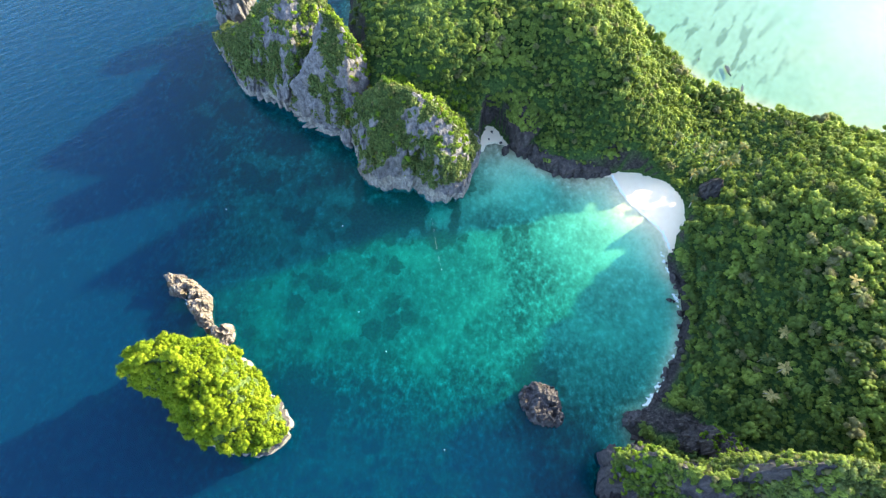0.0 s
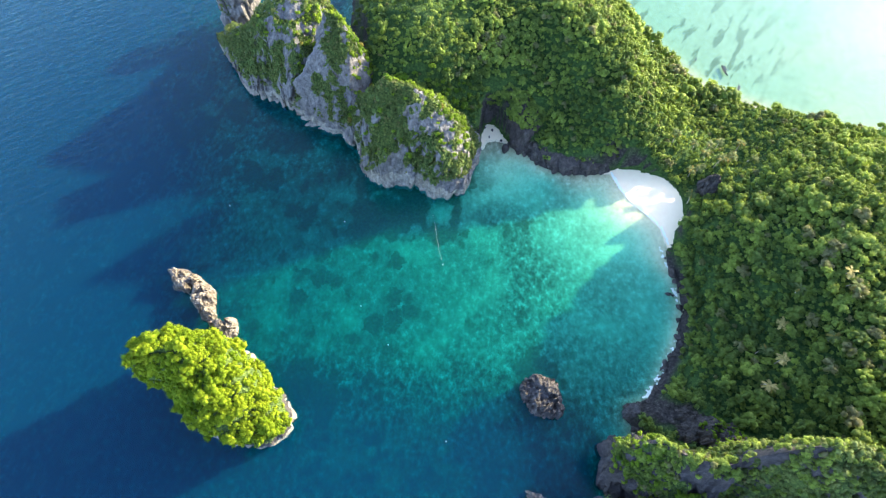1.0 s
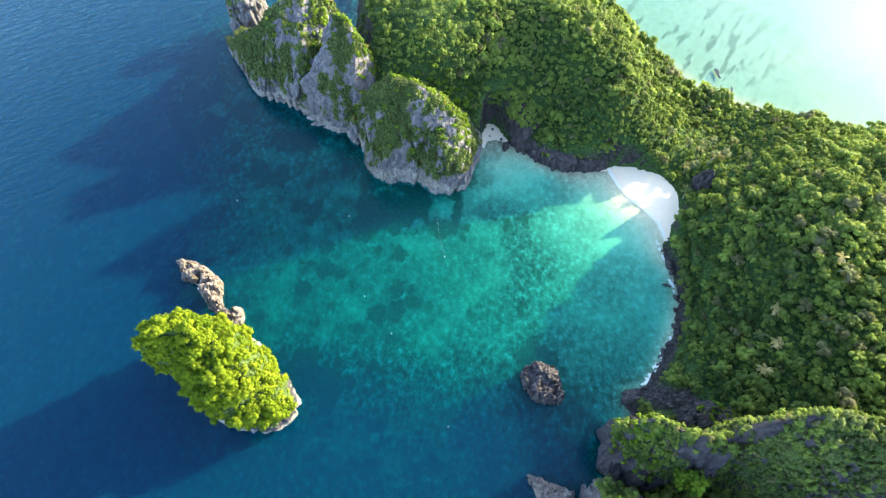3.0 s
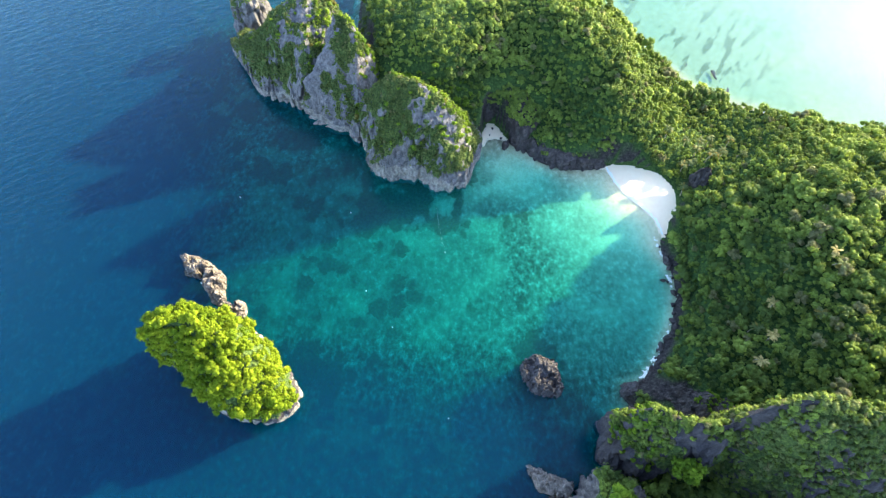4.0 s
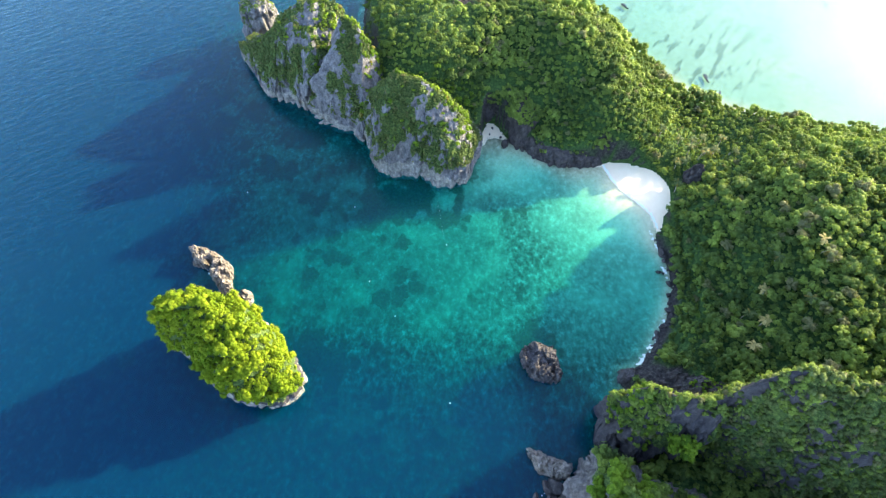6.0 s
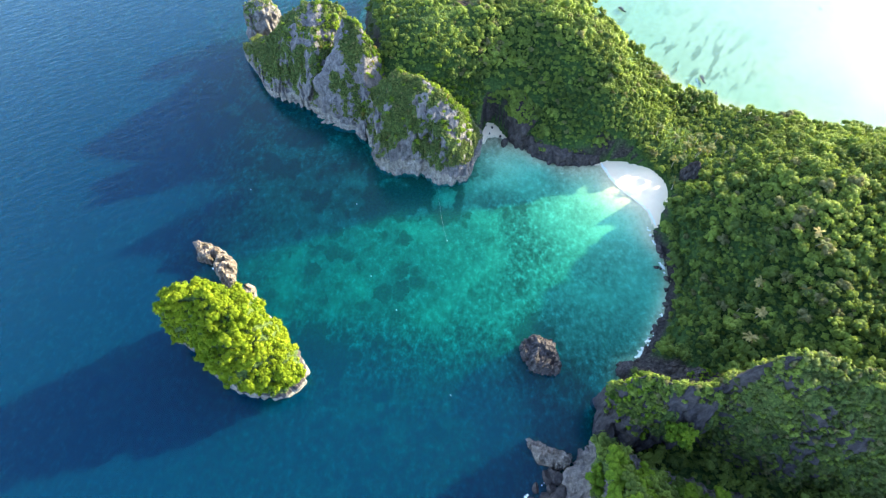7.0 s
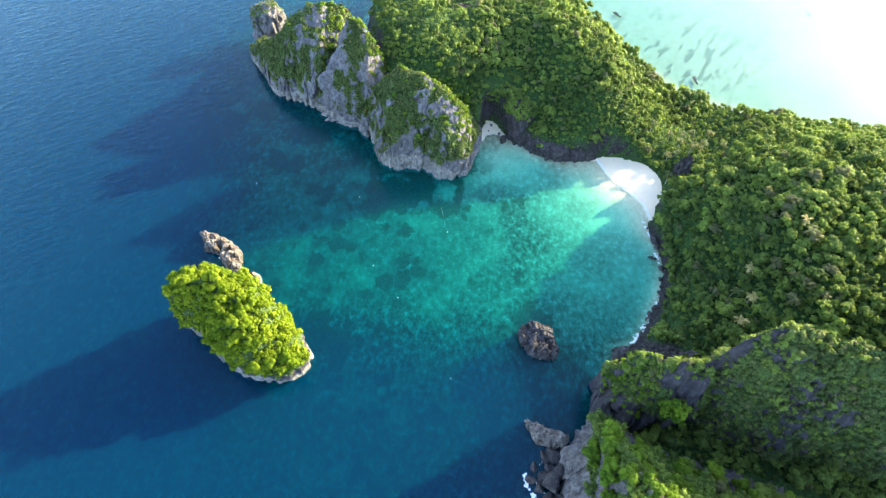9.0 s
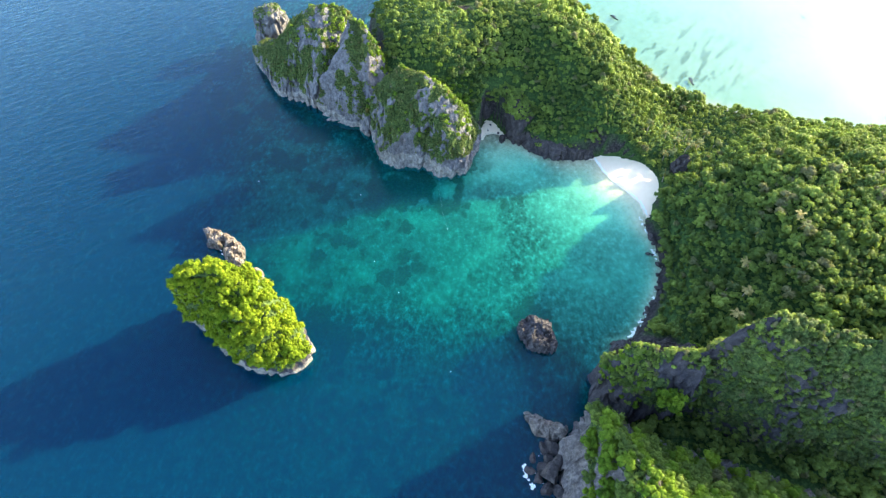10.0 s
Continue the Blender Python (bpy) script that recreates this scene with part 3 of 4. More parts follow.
def rock_thing(name, label, category, outline, crest, profile, mat, group="", split=None, green=0.25, dry=12.0, foot=None, facets=False, bare=(), **kw):
    """A rock as one mesh, or, with split (heights), as a foot, a face and a summit. green: how bare it is; dry: the height where plants begin."""
    v, f = karst(outline, crest, profile, **kw)
    seed = kw.get("seed", 1)
    m = growth(v, corner_up(v, f), seed + 300) - 2 * stripped(v, bare)
    moss = smooth(green, green + 0.14, m) * smooth(dry - 3, dry + 3, v[:, 2] + 5 * fbm(v[:, 0] * 0.1, v[:, 1] * 0.1, 0, seed + 31))
    SHAPES[label] = (v, f, seed, green, dry, bare)
    if split is None:
        return tagged(new(name, mesh_of(name, v, f, mat, not facets, attributes=[("moss", moss)])), label, category, group)
    thing = tagged(new(name), label, category, group)
    n = len(karst_ring(kw))
    zr = v[:, 2].reshape(-1, n).mean(axis=1)
    cut = [0, int(np.searchsorted(zr, split[0])), int(np.searchsorted(zr, split[1])), len(zr) - 1]
    for k, (piece, note) in enumerate((("foot", "wave-cut foot, pale and fluted"), ("face", ""), ("summit", "overgrown crown"))):
        rows = f.reshape(-1, n, 4)[cut[k]:cut[k + 1]].reshape(-1, 4)
        used = np.unique(rows)
        back = np.zeros(len(v), int)
        back[used] = np.arange(len(used))
        part(piece, mesh_of(piece, v[used], back[rows], foot if foot and k == 0 else mat, attributes=[("moss", moss[used])]), thing, note)
    return thing


def karst_ring(kw):
    return range(kw.get("around", 300))


BLUFF_OUT = [(-62, 207), (-55, 195), (-54, 180), (-45, 176), (-33, 178), (-27, 177), (-21, 174), (-8, 170), (10, 170), (14, 181), (20, 195), (22, 208), (12, 218), (-8, 222), (-30, 224), (-50, 218)]
bluff = rock_thing("limestone_bluff", "grey fluted limestone bluff with scrub on its face", "cliff", BLUFF_OUT,
                   [(-47, 205, 57), (-38, 205, 65), (-23, 201, 64), (-7, 196, 54), (4, 191, 42), (12, 190, 26)], BLUFF, M_GREENLIME, seed=3, split=(10, 50), around=380, up=92, green=-0.02, dry=14.0, foot=M_LIME)
PEAK_OUT = [(-103, 228), (-90, 223), (-71, 212), (-62, 206), (-52, 215), (-46, 240), (-60, 262), (-80, 262), (-95, 245)]
peak = rock_thing("limestone_bluff", "pale limestone bluff with a sharp sunlit edge", "cliff", PEAK_OUT,
                  [(-62, 225, 33), (-61, 234, 51), (-62, 243, 66), (-68, 253, 65), (-77, 259, 64)], BLUFF, M_GREENLIME, seed=8, split=(8, 54), around=320, up=92, green=0.20, dry=12.0, foot=M_LIME, bare=[(-62, 222, 3), (-61, 231, 3), (-63, 240, 2)])
HEAD_OUT = [(-170, 294), (-156, 274), (-144, 257), (-132, 247), (-117, 244), (-108, 234), (-95, 228), (-80, 250), (-76, 292), (-100, 304), (-130, 308), (-158, 306)]
head = rock_thing("limestone_headland", "grey limestone headland, green on its crown", "cliff", HEAD_OUT,
                  [(-85, 285, 57), (-99, 283, 60), (-109, 281, 59), (-118, 276, 56), (-124, 271, 53), (-128, 267, 46), (-140, 270, 32), (-153, 275, 26)], BLUFF, M_GREENLIME, seed=14, split=(8, 46), around=380, up=92, green=0.04, dry=11.0, foot=M_LIME)
STACK_OUT = [(-157 + 14 * math.cos(a * 0.6283), 322 + 12 * math.sin(a * 0.6283)) for a in range(10)]
stack = rock_thing("sea_rock", "knob of grey limestone standing in the sea, bushes on top", "rock", STACK_OUT,
                   [(-160, 321, 33), (-154, 321, 34)], KNOB, M_GREENLIME, green=0.4, dry=14.0, around=120, up=48, rough=1.6, seed=21)
ISLET_OUT = [(-151, 45), (-137, 40), (-126, 27), (-113, 18), (-97, 16), (-85, 19), (-79, 28), (-81, 37), (-90, 47), (-98, 56), (-110, 66), (-123, 72), (-139, 70), (-151, 59)]
islet = rock_thing("rock_islet", "limestone islet with pale undercut foot, thickly overgrown", "islet", ISLET_OUT,
                   [(-143, 57, 46), (-124, 55, 46), (-109, 49, 43), (-98, 42, 35), (-89, 33, 22)], MESA, M_JUNGLELIME, around=240, up=64, rough=1.4, seed=33, split=(7, 32), green=-0.9, dry=8.0, foot=M_LIME)

# ridge and dome at the mouth of the bay
BLOCK_OUT = [(77, 16), (76, 6), (80, -2), (88, -6), (98, -7), (112, -7), (122, -4), (124, 6), (120, 12), (110, 12), (104, 13.5), (99, 19), (93, 23), (84, 23)]
block = rock_thing("limestone_bluff", "dark limestone wall with green scrub along its top", "cliff", BLOCK_OUT,
                   [(81, 15, 42), (86, 17, 49), (93, 16.5, 54), (98, 12, 58), (104, 8.5, 66), (109, 7.5, 65), (116, 8.5, 67)], BLUFF, M_JUNGLELIME, around=260, rough=1.9, seed=41, split=(8, 44), green=0.2, dry=24.0, bare=[(101, 6, 3), (106, 2, 4), (112, 0, 3.5), (118, 8, 3)])
SOUTH_OUT = [(68, -5), (61, -22), (57, -38), (54, -62), (58, -110), (110, -125), (190, -110), (196, -66), (172, -35), (150, -28), (130, -22), (110, -16), (92, -12), (78, -7)]
RIDGE = [(0.0, -0.08), (0.0, 0.0), (0.04, 0.14), (0.16, 0.34), (0.38, 0.58), (0.62, 0.79), (0.82, 0.92), (1.0, 1.0)]
CORNICE = [(0.0, -0.08), (0.0, 0.0), (0.03, 0.16), (0.14, 0.34), (0.40, 0.55), (0.66, 0.76), (0.86, 0.93), (1.0, 1.0)]
south = rock_thing("limestone_bluff", "sheer grey limestone cliff with trees along its edge", "cliff", SOUTH_OUT,
                   [(71, -16, 44), (74, -30, 51), (82, -46, 59), (100, -60, 60), (160, -72, 60)], CORNICE, M_SEACLIFF, around=300, rough=2.4, seed=47, split=(9, 40), green=0.1, dry=30.0)
DOME_OUT = [(115, 15), (118, 2), (126, -6), (140, -16), (152, -23), (166, -23), (190, -29), (215, -34), (245, -30), (250, 10), (225, 12), (190, 14), (172, 16), (145, 19), (130, 19), (119, 16)]
# crest beyond x = 190 is unseen, raised to shade the southern cliff
dome = rock_thing("limestone_hill", "tall limestone ridge hill covered in low jungle", "hill", DOME_OUT,
                  [(114, 8, 64), (118, 10, 74), (122, 11, 84), (128, 12, 94), (135, 12, 95), (145, 12, 93), (157, 10, 89), (171, 8, 85), (182, 6, 87), (192, 5, 95), (208, 4, 103), (226, 2, 99)],
                  RIDGE, M_JUNGLELIME, around=300, rough=1.6, seed=55, base=18.0, split=(40, 80), green=-0.15, dry=14.0, bare=[(117, 8, 3), (122, 10, 2.5), (130, 11.5, 2.5), (163, -10, 3), (171, -13, 2.5), (152, -5, 1.5)])
PINNACLE_OUT = [(112, 33), (116, 22), (126, 15), (138, 11), (150, 12), (152, 20), (142, 29), (134, 36), (125, 42), (115, 41)]
pinnacle = rock_thing("rock_pinnacle", "small rocky pinnacle with grass on its sunny side", "rock", PINNACLE_OUT,
           [(122, 34, 18), (128, 28, 26), (135, 22, 31), (142, 18, 30)], RIDGE, M_DARKROCK, facets=True, around=180, up=50, rough=1.6, seed=58, base=8.0, crag=4.5)
rock_thing("rock_outcrop", "dark rock outcrop among the trees behind the beach", "rock", [(154, 173), (156, 167), (162, 165), (167, 169), (167, 176), (161, 180), (156, 178)],
           [(158, 173, 21), (163, 173, 23)], RIDGE, M_DARKROCK, facets=True, around=90, up=30, rough=1.0, seed=59, base=10.0, size=0.6, crag=3.0)
COVE_CLIFF = [(21, 226), (29, 229), (36, 222), (41, 213), (46, 206), (53, 203), (60, 212), (62, 222), (54, 236), (40, 244), (22, 240)]
cove = rock_thing("cove_cliff", "dark furrowed rock wall behind the small cove", "cliff", COVE_CLIFF, [(26, 238, 25), (38, 238, 27), (48, 230, 26), (56, 220, 22)], SHEER, M_DARKROCK,
           around=180, up=48, rough=1.6, seed=91, split=(5, 20))
LOW_CLIFF = [(57, 198), (66, 191), (76, 187), (94, 187), (104, 190), (104, 195), (94, 197), (78, 198), (64, 206)]
rock_thing("shore_cliff", "low dark cliff of broken rock along the shore", "cliff", LOW_CLIFF, [(63, 201, 10), (76, 194, 9), (98, 192, 7)], SHEER, M_DARKROCK,
           around=180, up=36, rough=1.4, seed=93, size=0.6, split=(2, 6))


# ---- foliage ----
def crown_points(seed, lobes=7, leaves=34, flat=0.75, leaf=0.2, spread=0.72):
    """A crown of rounded leafy lobes with loose sprays of leaves on them; about one unit in radius, its foot at z = -0.5."""
    r = np.random.default_rng(seed)
    verts, faces = [], []
    a = np.arange(lobes) * 2.39996 + r.uniform(-0.5, 0.5, lobes)
    rad = np.sqrt((np.arange(lobes) + r.uniform(0.0, 0.6, lobes)) / lobes) * spread
    cz = (0.50 - 0.72 * rad ** 2 + r.uniform(-0.14, 0.16, lobes)) * flat
    centres = np.column_stack([rad * np.cos(a), rad * np.sin(a), cz])
    size = r.uniform(0.28, 0.50, lobes) * (7 / lobes) ** 0.35
    if lobes < 3:
        size = r.uniform(0.6, 0.8, lobes)
    k = 6
    for c, s in zip(centres, size):
        b = len(verts)
        verts.append(c + (0, 0, s * r.uniform(0.85, 1.1)))
        s = s * 0.86
        for polar, wide in ((0.85, 0.78), (1.75, 1.0)):
            turn = r.uniform(0, 1)
            for i in range(k):
                w = s * r.uniform(0.6, 1.3)
                t = (i + turn) * 6.28319 / k
                verts.append(c + np.array([wide * w * math.cos(t), wide * w * math.sin(t), s * (math.cos(polar) * (1.0 if polar < 1.5 else 1.6) + r.uniform(-0.22, 0.22))]))
        faces += [[b, b + 1 + i, b + 1 + (i + 1) % k, b + 1 + (i + 2) % k] for i in range(0, k, 2)]
        faces += [[b + 1 + i, b + 1 + k + i, b + 1 + k + (i + 1) % k, b + 1 + (i + 1) % k] for i in range(k)]
    which = r.integers(0, lobes, leaves)
    n = r.normal(size=(leaves, 3))
    n[:, 2] = np.abs(n[:, 2]) * 0.9 - 0.1
    n /= np.linalg.norm(n, axis=1, keepdims=True)
    p = centres[which] + n * size[which, None] * r.uniform(0.86, 1.12, (leaves, 1))
    face = n + 0.42 * r.normal(size=(leaves, 3))
    face /= np.linalg.norm(face, axis=1, keepdims=True)
    u = np.cross(face, r.normal(size=(leaves, 3)))
    u /= np.linalg.norm(u, axis=1, keepdims=True)
    v = np.cross(face, u)
    ls = leaf * r.uniform(0.6, 1.2, (leaves, 1))
    b = len(verts)
    quad = np.stack([p - u * ls * 0.6, p - v * ls * 0.42 + face * ls * 0.1, p + u * ls * 0.6, p + v * ls * 0.42 + face * ls * 0.1], axis=1)
    return np.vstack([np.array(verts), quad.reshape(-1, 3)]), np.vstack([np.array(faces), np.arange(b, b + 4 * leaves).reshape(-1, 4)])


FAR_CROWNS = [crown_points(160 + i, lobes=4, leaves=48, flat=0.9, leaf=0.25) for i in range(5)]
CROWNS = [crown_points(100 + i, lobes=6 + i % 3, leaves=84, leaf=0.21, flat=(0.7, 0.85, 0.65, 0.8, 0.95, 0.7)[i]) for i in range(6)]
RICH_CROWNS = [crown_points(140 + i, lobes=7 + i, leaves=210, flat=0.8, leaf=0.15) for i in range(4)]
TUFTS = [crown_points(240 + i, lobes=1, leaves=14, flat=0.7, leaf=0.42, spread=0.2) for i in range(5)]
BUSHES = [crown_points(200 + i, lobes=3, leaves=32, flat=0.8, leaf=0.28, spread=0.6) for i in range(5)]


def planted(name, seats, protos, mat, seed, label, category):
    """Many crowns in one mesh. seats: x, y, z, radius, tone."""
    r = np.random.default_rng(seed)
    vs, fs, ts, base = [], [], [], 0
    for x, y, z, s, tone in seats:
        v, f = protos[r.integers(len(protos))]
        a = r.uniform(0, 6.283)
        ca, sa = math.cos(a) * s, math.sin(a) * s
        wide, deep = r.uniform(0.8, 1.25, 2)
        q = np.empty_like(v)
        q[:, 0] = x + v[:, 0] * wide * ca - v[:, 1] * deep * sa
        q[:, 1] = y + v[:, 0] * wide * sa + v[:, 1] * deep * ca
        q[:, 2] = z + v[:, 2] * s * r.uniform(0.85, 1.25)
        vs.append(q)
        fs.append(f + base)
        ts.append(np.full(len(v), tone))
        base += len(v)
    ob = new(name, mesh_of(name, np.vstack(vs), np.vstack(fs), mat, True, [("tone", np.concatenate(ts))]))
    return tagged(ob, label, category, kind="stuff")


rng = np.random.default_rng(5)


def jitter_grid(x0, x1, y0, y1, step):
    x, y = np.meshgrid(np.arange(x0, x1, step), np.arange(y0, y1, step))
    return x.ravel() + rng.uniform(-0.48, 0.48, x.size) * step, y.ravel() + rng.uniform(-0.48, 0.48, x.size) * step


# jungle on the hills
fx, fy = jitter_grid(-80, 440, -70, 420, 4.0)
fx, fy = (a[fx < 240 + 0.47 * (fy + 38)] for a in (fx, fy))
fh, fd = land_height(fx, fy)
slope = np.hypot(land_height(fx + 1.5, fy)[0] - fh, land_height(fx, fy + 1.5)[0] - fh) / 1.5
beside = np.maximum(edge_distance(BEACH, fx, fy), edge_distance(COVE, fx, fy)) > -9
ok = (fd > 2.4) & ((fh > 1.8) | beside) & ((slope < 3.2) | (fx > 60))
for o, inset in ((BLUFF_OUT, 1), (PEAK_OUT, 1), (HEAD_OUT, 1), (BLOCK_OUT, 1), (SOUTH_OUT, 1), (DOME_OUT, 10), (COVE_CLIFF, -1), (LOW_CLIFF, 2), (PINNACLE_OUT, 0)):
    ok &= edge_distance(o, fx, fy) < inset
for o in (BEACH, COVE):
    ok &= edge_distance(o, fx, fy) < -1.5
for x, y, r in SCARS:
    ok &= np.hypot(fx - x, fy - y) + 3 * fbm(fx * 0.2, fy * 0.2, 0, 44) > r + 0.5
grove = smooth(34, 18, np.hypot((fx - 166), (fy - 192) * 1.4))          # the palm grove behind the beach
ok &= rng.uniform(0, 1, fx.size) > 0.55 * grove
ok &= rng.uniform(0, 1, fx.size) > 0.85 * smooth(152, 128, fx) * smooth(188, 200, fy) * smooth(305, 290, fy) * smooth(15, 30, fx)
big = rng.gamma(3.6, 0.69, fx.size) * (1 - 0.5 * grove)
saddle = smooth(62, 74, -0.492 * fx + 0.87 * fy) * smooth(120, 106, -0.492 * fx + 0.87 * fy) * smooth(138, 150, fx) * smooth(228, 208, fx)     # low growth on the saddle behind the beach
big = big * (1 - 0.45 * saddle)
ok &= rng.uniform(0, 1, fx.size) > 0.35 * saddle
hillside = smooth(150, 120, fx) * smooth(190, 205, fy)                     # finer growth on the hill over the cove
big = big * (1 - 0.28 * smooth(70, 40, fx) * smooth(195, 215, fy))
big = np.clip(big * (1 - 0.1 * hillside), 1.3, 5.6)
seats = np.column_stack([fx, fy, fh + 0.5 * big + rng.uniform(0.3, 2.8, fx.size), big, rng.uniform(0, 1, fx.size)])[ok]
near_by = seats[:, 1] < 235
seats = seats[near_by | (rng.uniform(0, 1, len(seats)) < 0.75)]
near_by = seats[:, 1] < 235
seats[~near_by, 3] *= 1.15
# a sunlit patch painted in leaf colour: six in ten crowns turn lime
lime = near_by & (seats[:, 0] < 14) & (seats[:, 1] > 208) & (rng.uniform(0, 1, len(seats)) < 0.6)
planted("jungle", seats[lime], CROWNS, M_LEAF_LIME, 65, "yellow-green sunlit trees behind the limestone bluffs", "trees")
near_by &= ~lime
far_off = seats[:, 1] >= 235
planted("jungle", seats[near_by], CROWNS, M_LEAF, 61, "dense green jungle canopy over the hills", "trees")
planted("jungle", seats[far_off & ~lime], FAR_CROWNS, M_LEAF, 62, "jungle canopy on the far side of the island", "trees")
# finer growth on the hill over the cove
hx, hy = jitter_grid(20, 155, 186, 300, 3.1)
hh, hd = land_height(hx, hy)
fine_hill = smooth(152, 128, hx) * smooth(188, 200, hy)
ok = (hd > 2.4) & (rng.uniform(0, 1, hx.size) < fine_hill)
for o, inset in ((BLUFF_OUT, 1), (COVE_CLIFF, -1), (LOW_CLIFF, 2), (BEACH, -2), (COVE, -2)):
    ok &= edge_distance(o, hx, hy) < inset
hs = rng.gamma(7.0, 0.26, hx.size)
hs = np.clip(hs, 1.1, 3.4)
planted("jungle", np.column_stack([hx, hy, hh + 0.5 * hs + rng.uniform(0.3, 2.2, hx.size), hs, rng.uniform(0, 1, hx.size)])[ok], FAR_CROWNS, M_LEAF, 64,
        "close-grown small trees on the hill over the cove", "trees")
# undergrowth between the trees
ux, uy = jitter_grid(-60, 330, -60, 260, 3.5)
ux, uy = (a[ux < 236 + 0.47 * (uy + 38)] for a in (ux, uy))
uh, ud = land_height(ux, uy)
ok = (ud > 3.0) & (uh > 2.5)
for o in (BLUFF_OUT, PEAK_OUT, HEAD_OUT, BLOCK_OUT, SOUTH_OUT, DOME_OUT, COVE_CLIFF, PINNACLE_OUT):
    ok &= edge_distance(o, ux, uy) < 1
for o in (BEACH, COVE):
    ok &= edge_distance(o, ux, uy) < -2
for x, y, r in SCARS:
    ok &= np.hypot(ux - x, uy - y) > r + 1
us = rng.uniform(1.0, 2.2, ux.size)
under = np.column_stack([ux, uy, uh + 0.4 * us, us, rng.uniform(0, 1, ux.size)])[ok]
planted("undergrowth", under, TUFTS, M_LEAF, 63, "low shrubs and young trees between the larger crowns", "bushes")


def scrub_seats(ob, count, thick, steepest, low, sizes, seed, patch=0.06, sunny=False):
    """Places for bushes on a rock, in patches and on its gentler faces."""
    v, f, own, green, dry, bare = SHAPES[ob["label"]]
    r = np.random.default_rng(seed)
    a, b, c, d = (v[f[:, k]] for k in range(4))
    n = np.cross(c - a, d - b)
    area = np.linalg.norm(n, axis=1)
    n = n / np.maximum(area[:, None], 1e-9)
    mid = (a + b + c + d) / 4
    if thick is None:
        chance = area * smooth(green, green + 0.15, growth(mid, n[:, 2], own + 300)) * (mid[:, 2] > dry)
    else:
        m = fbm(mid[:, 0] * patch, mid[:, 1] * patch, mid[:, 2] * patch, seed + 3, 3)
        chance = area * smooth(thick, thick + 0.15, m + 0.55 * (n[:, 2] - steepest)) * (mid[:, 2] > low)
    # only faces turned to the sun, for leaves coloured as if sunlit
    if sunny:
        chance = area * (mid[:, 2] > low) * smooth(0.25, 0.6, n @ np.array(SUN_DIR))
    chance = chance * (1 - stripped(mid, bare))
    pick = r.choice(len(f), count, p=chance / chance.sum())
    out = []
    for k in pick:
        s = r.uniform(*sizes)
        p = mid[k] + r.uniform(-0.5, 0.5, 3) * (a[k] - c[k])
        out.append((p[0] + n[k, 0] * s * 0.2, p[1] + n[k, 1] * s * 0.2, p[2] + 0.25 * s, s, r.uniform()))
    return out


def scrub(name, ob, label, count, thick, steepest, low, sizes, seed, mat=M_SCRUB, protos=BUSHES):
    return planted(name, scrub_seats(ob, count, thick, steepest, low, sizes, seed), protos, mat, seed, label, "bushes")


scrub("scrub", bluff, "dusty green bushes clinging to the bluff", 4200, None, 0.42, 15, (0.45, 1.1), 301, protos=TUFTS)
scrub("scrub", peak, "dusty green bushes clinging to the pale bluff", 1400, None, 0.46, 10, (0.5, 1.25), 302, protos=TUFTS)
scrub("scrub", head, "dusty green bushes clinging to the headland", 3600, None, 0.42, 10, (0.5, 1.25), 303, protos=TUFTS)
# sunlit crests put into the leaf colour: lime bushes on sun-facing rock
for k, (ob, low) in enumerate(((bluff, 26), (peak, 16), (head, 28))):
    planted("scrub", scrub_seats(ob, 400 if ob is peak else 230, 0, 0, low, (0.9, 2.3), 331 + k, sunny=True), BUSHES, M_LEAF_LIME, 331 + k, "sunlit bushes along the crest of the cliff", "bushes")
scrub("scrub", stack, "bushes on top of the limestone knob", 220, 0.0, 0.45, 14, (0.45, 1.1), 304, protos=TUFTS)
wall_top = [q for q in scrub_seats(block, 1300, -0.2, 0.35, 24, (0.9, 2.2), 305) if (q[0] < 97 and q[2] > 35) or q[2] > 58 or q[4] < 0.06]
planted("scrub", wall_top, BUSHES, M_LEAF, 305, "green bushes on the dark wall", "bushes")
# sun on the grass is painted: lime leaf colour on sun-facing sides
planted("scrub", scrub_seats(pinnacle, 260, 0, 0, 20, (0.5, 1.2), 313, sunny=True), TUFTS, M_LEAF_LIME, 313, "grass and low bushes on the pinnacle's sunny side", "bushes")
scrub("scrub", south, "green bushes over the cliff top", 240, -0.5, 0.0, 40, (1.2, 2.6), 306, mat=M_LEAF)
scrub("scrub", dome, "low jungle clothing the ridge hill", 3200, -0.4, 0.15, 16, (0.9, 2.0), 307, protos=TUFTS)
scrub("scrub", dome, "larger bushes standing out on the ridge hill", 1500, -0.4, 0.15, 16, (1.2, 2.4), 309, mat=M_LEAF)
scrub("scrub", islet, "bright green bushes between the islet's trees", 1100, -0.8, -0.2, 9, (1.0, 2.2), 308, mat=M_LEAF_SUN)


# trees that stand apart: a trunk, a few limbs and a crown
def tube(points, radii, sides=6):
    v, f = [], []
    for (x, y, z), r in zip(points, radii):
        for i in range(sides):
            a = i * 6.28319 / sides
            v.append((x + r * math.cos(a), y + r * math.sin(a), z))
    for k in range(len(points) - 1):
        for i in range(sides):
            j = (i + 1) % sides
            f.append((k * sides + i, k * sides + j, (k + 1) * sides + j, (k + 1) * sides + i))
    return np.array(v), np.array(f)


def joined(pieces):
    v, f, b = [], [], 0
    for pv, pf in pieces:
        v.append(pv)
        f.append(pf + b)
        b += len(pv)
    return np.vstack(v), np.vstack(f)


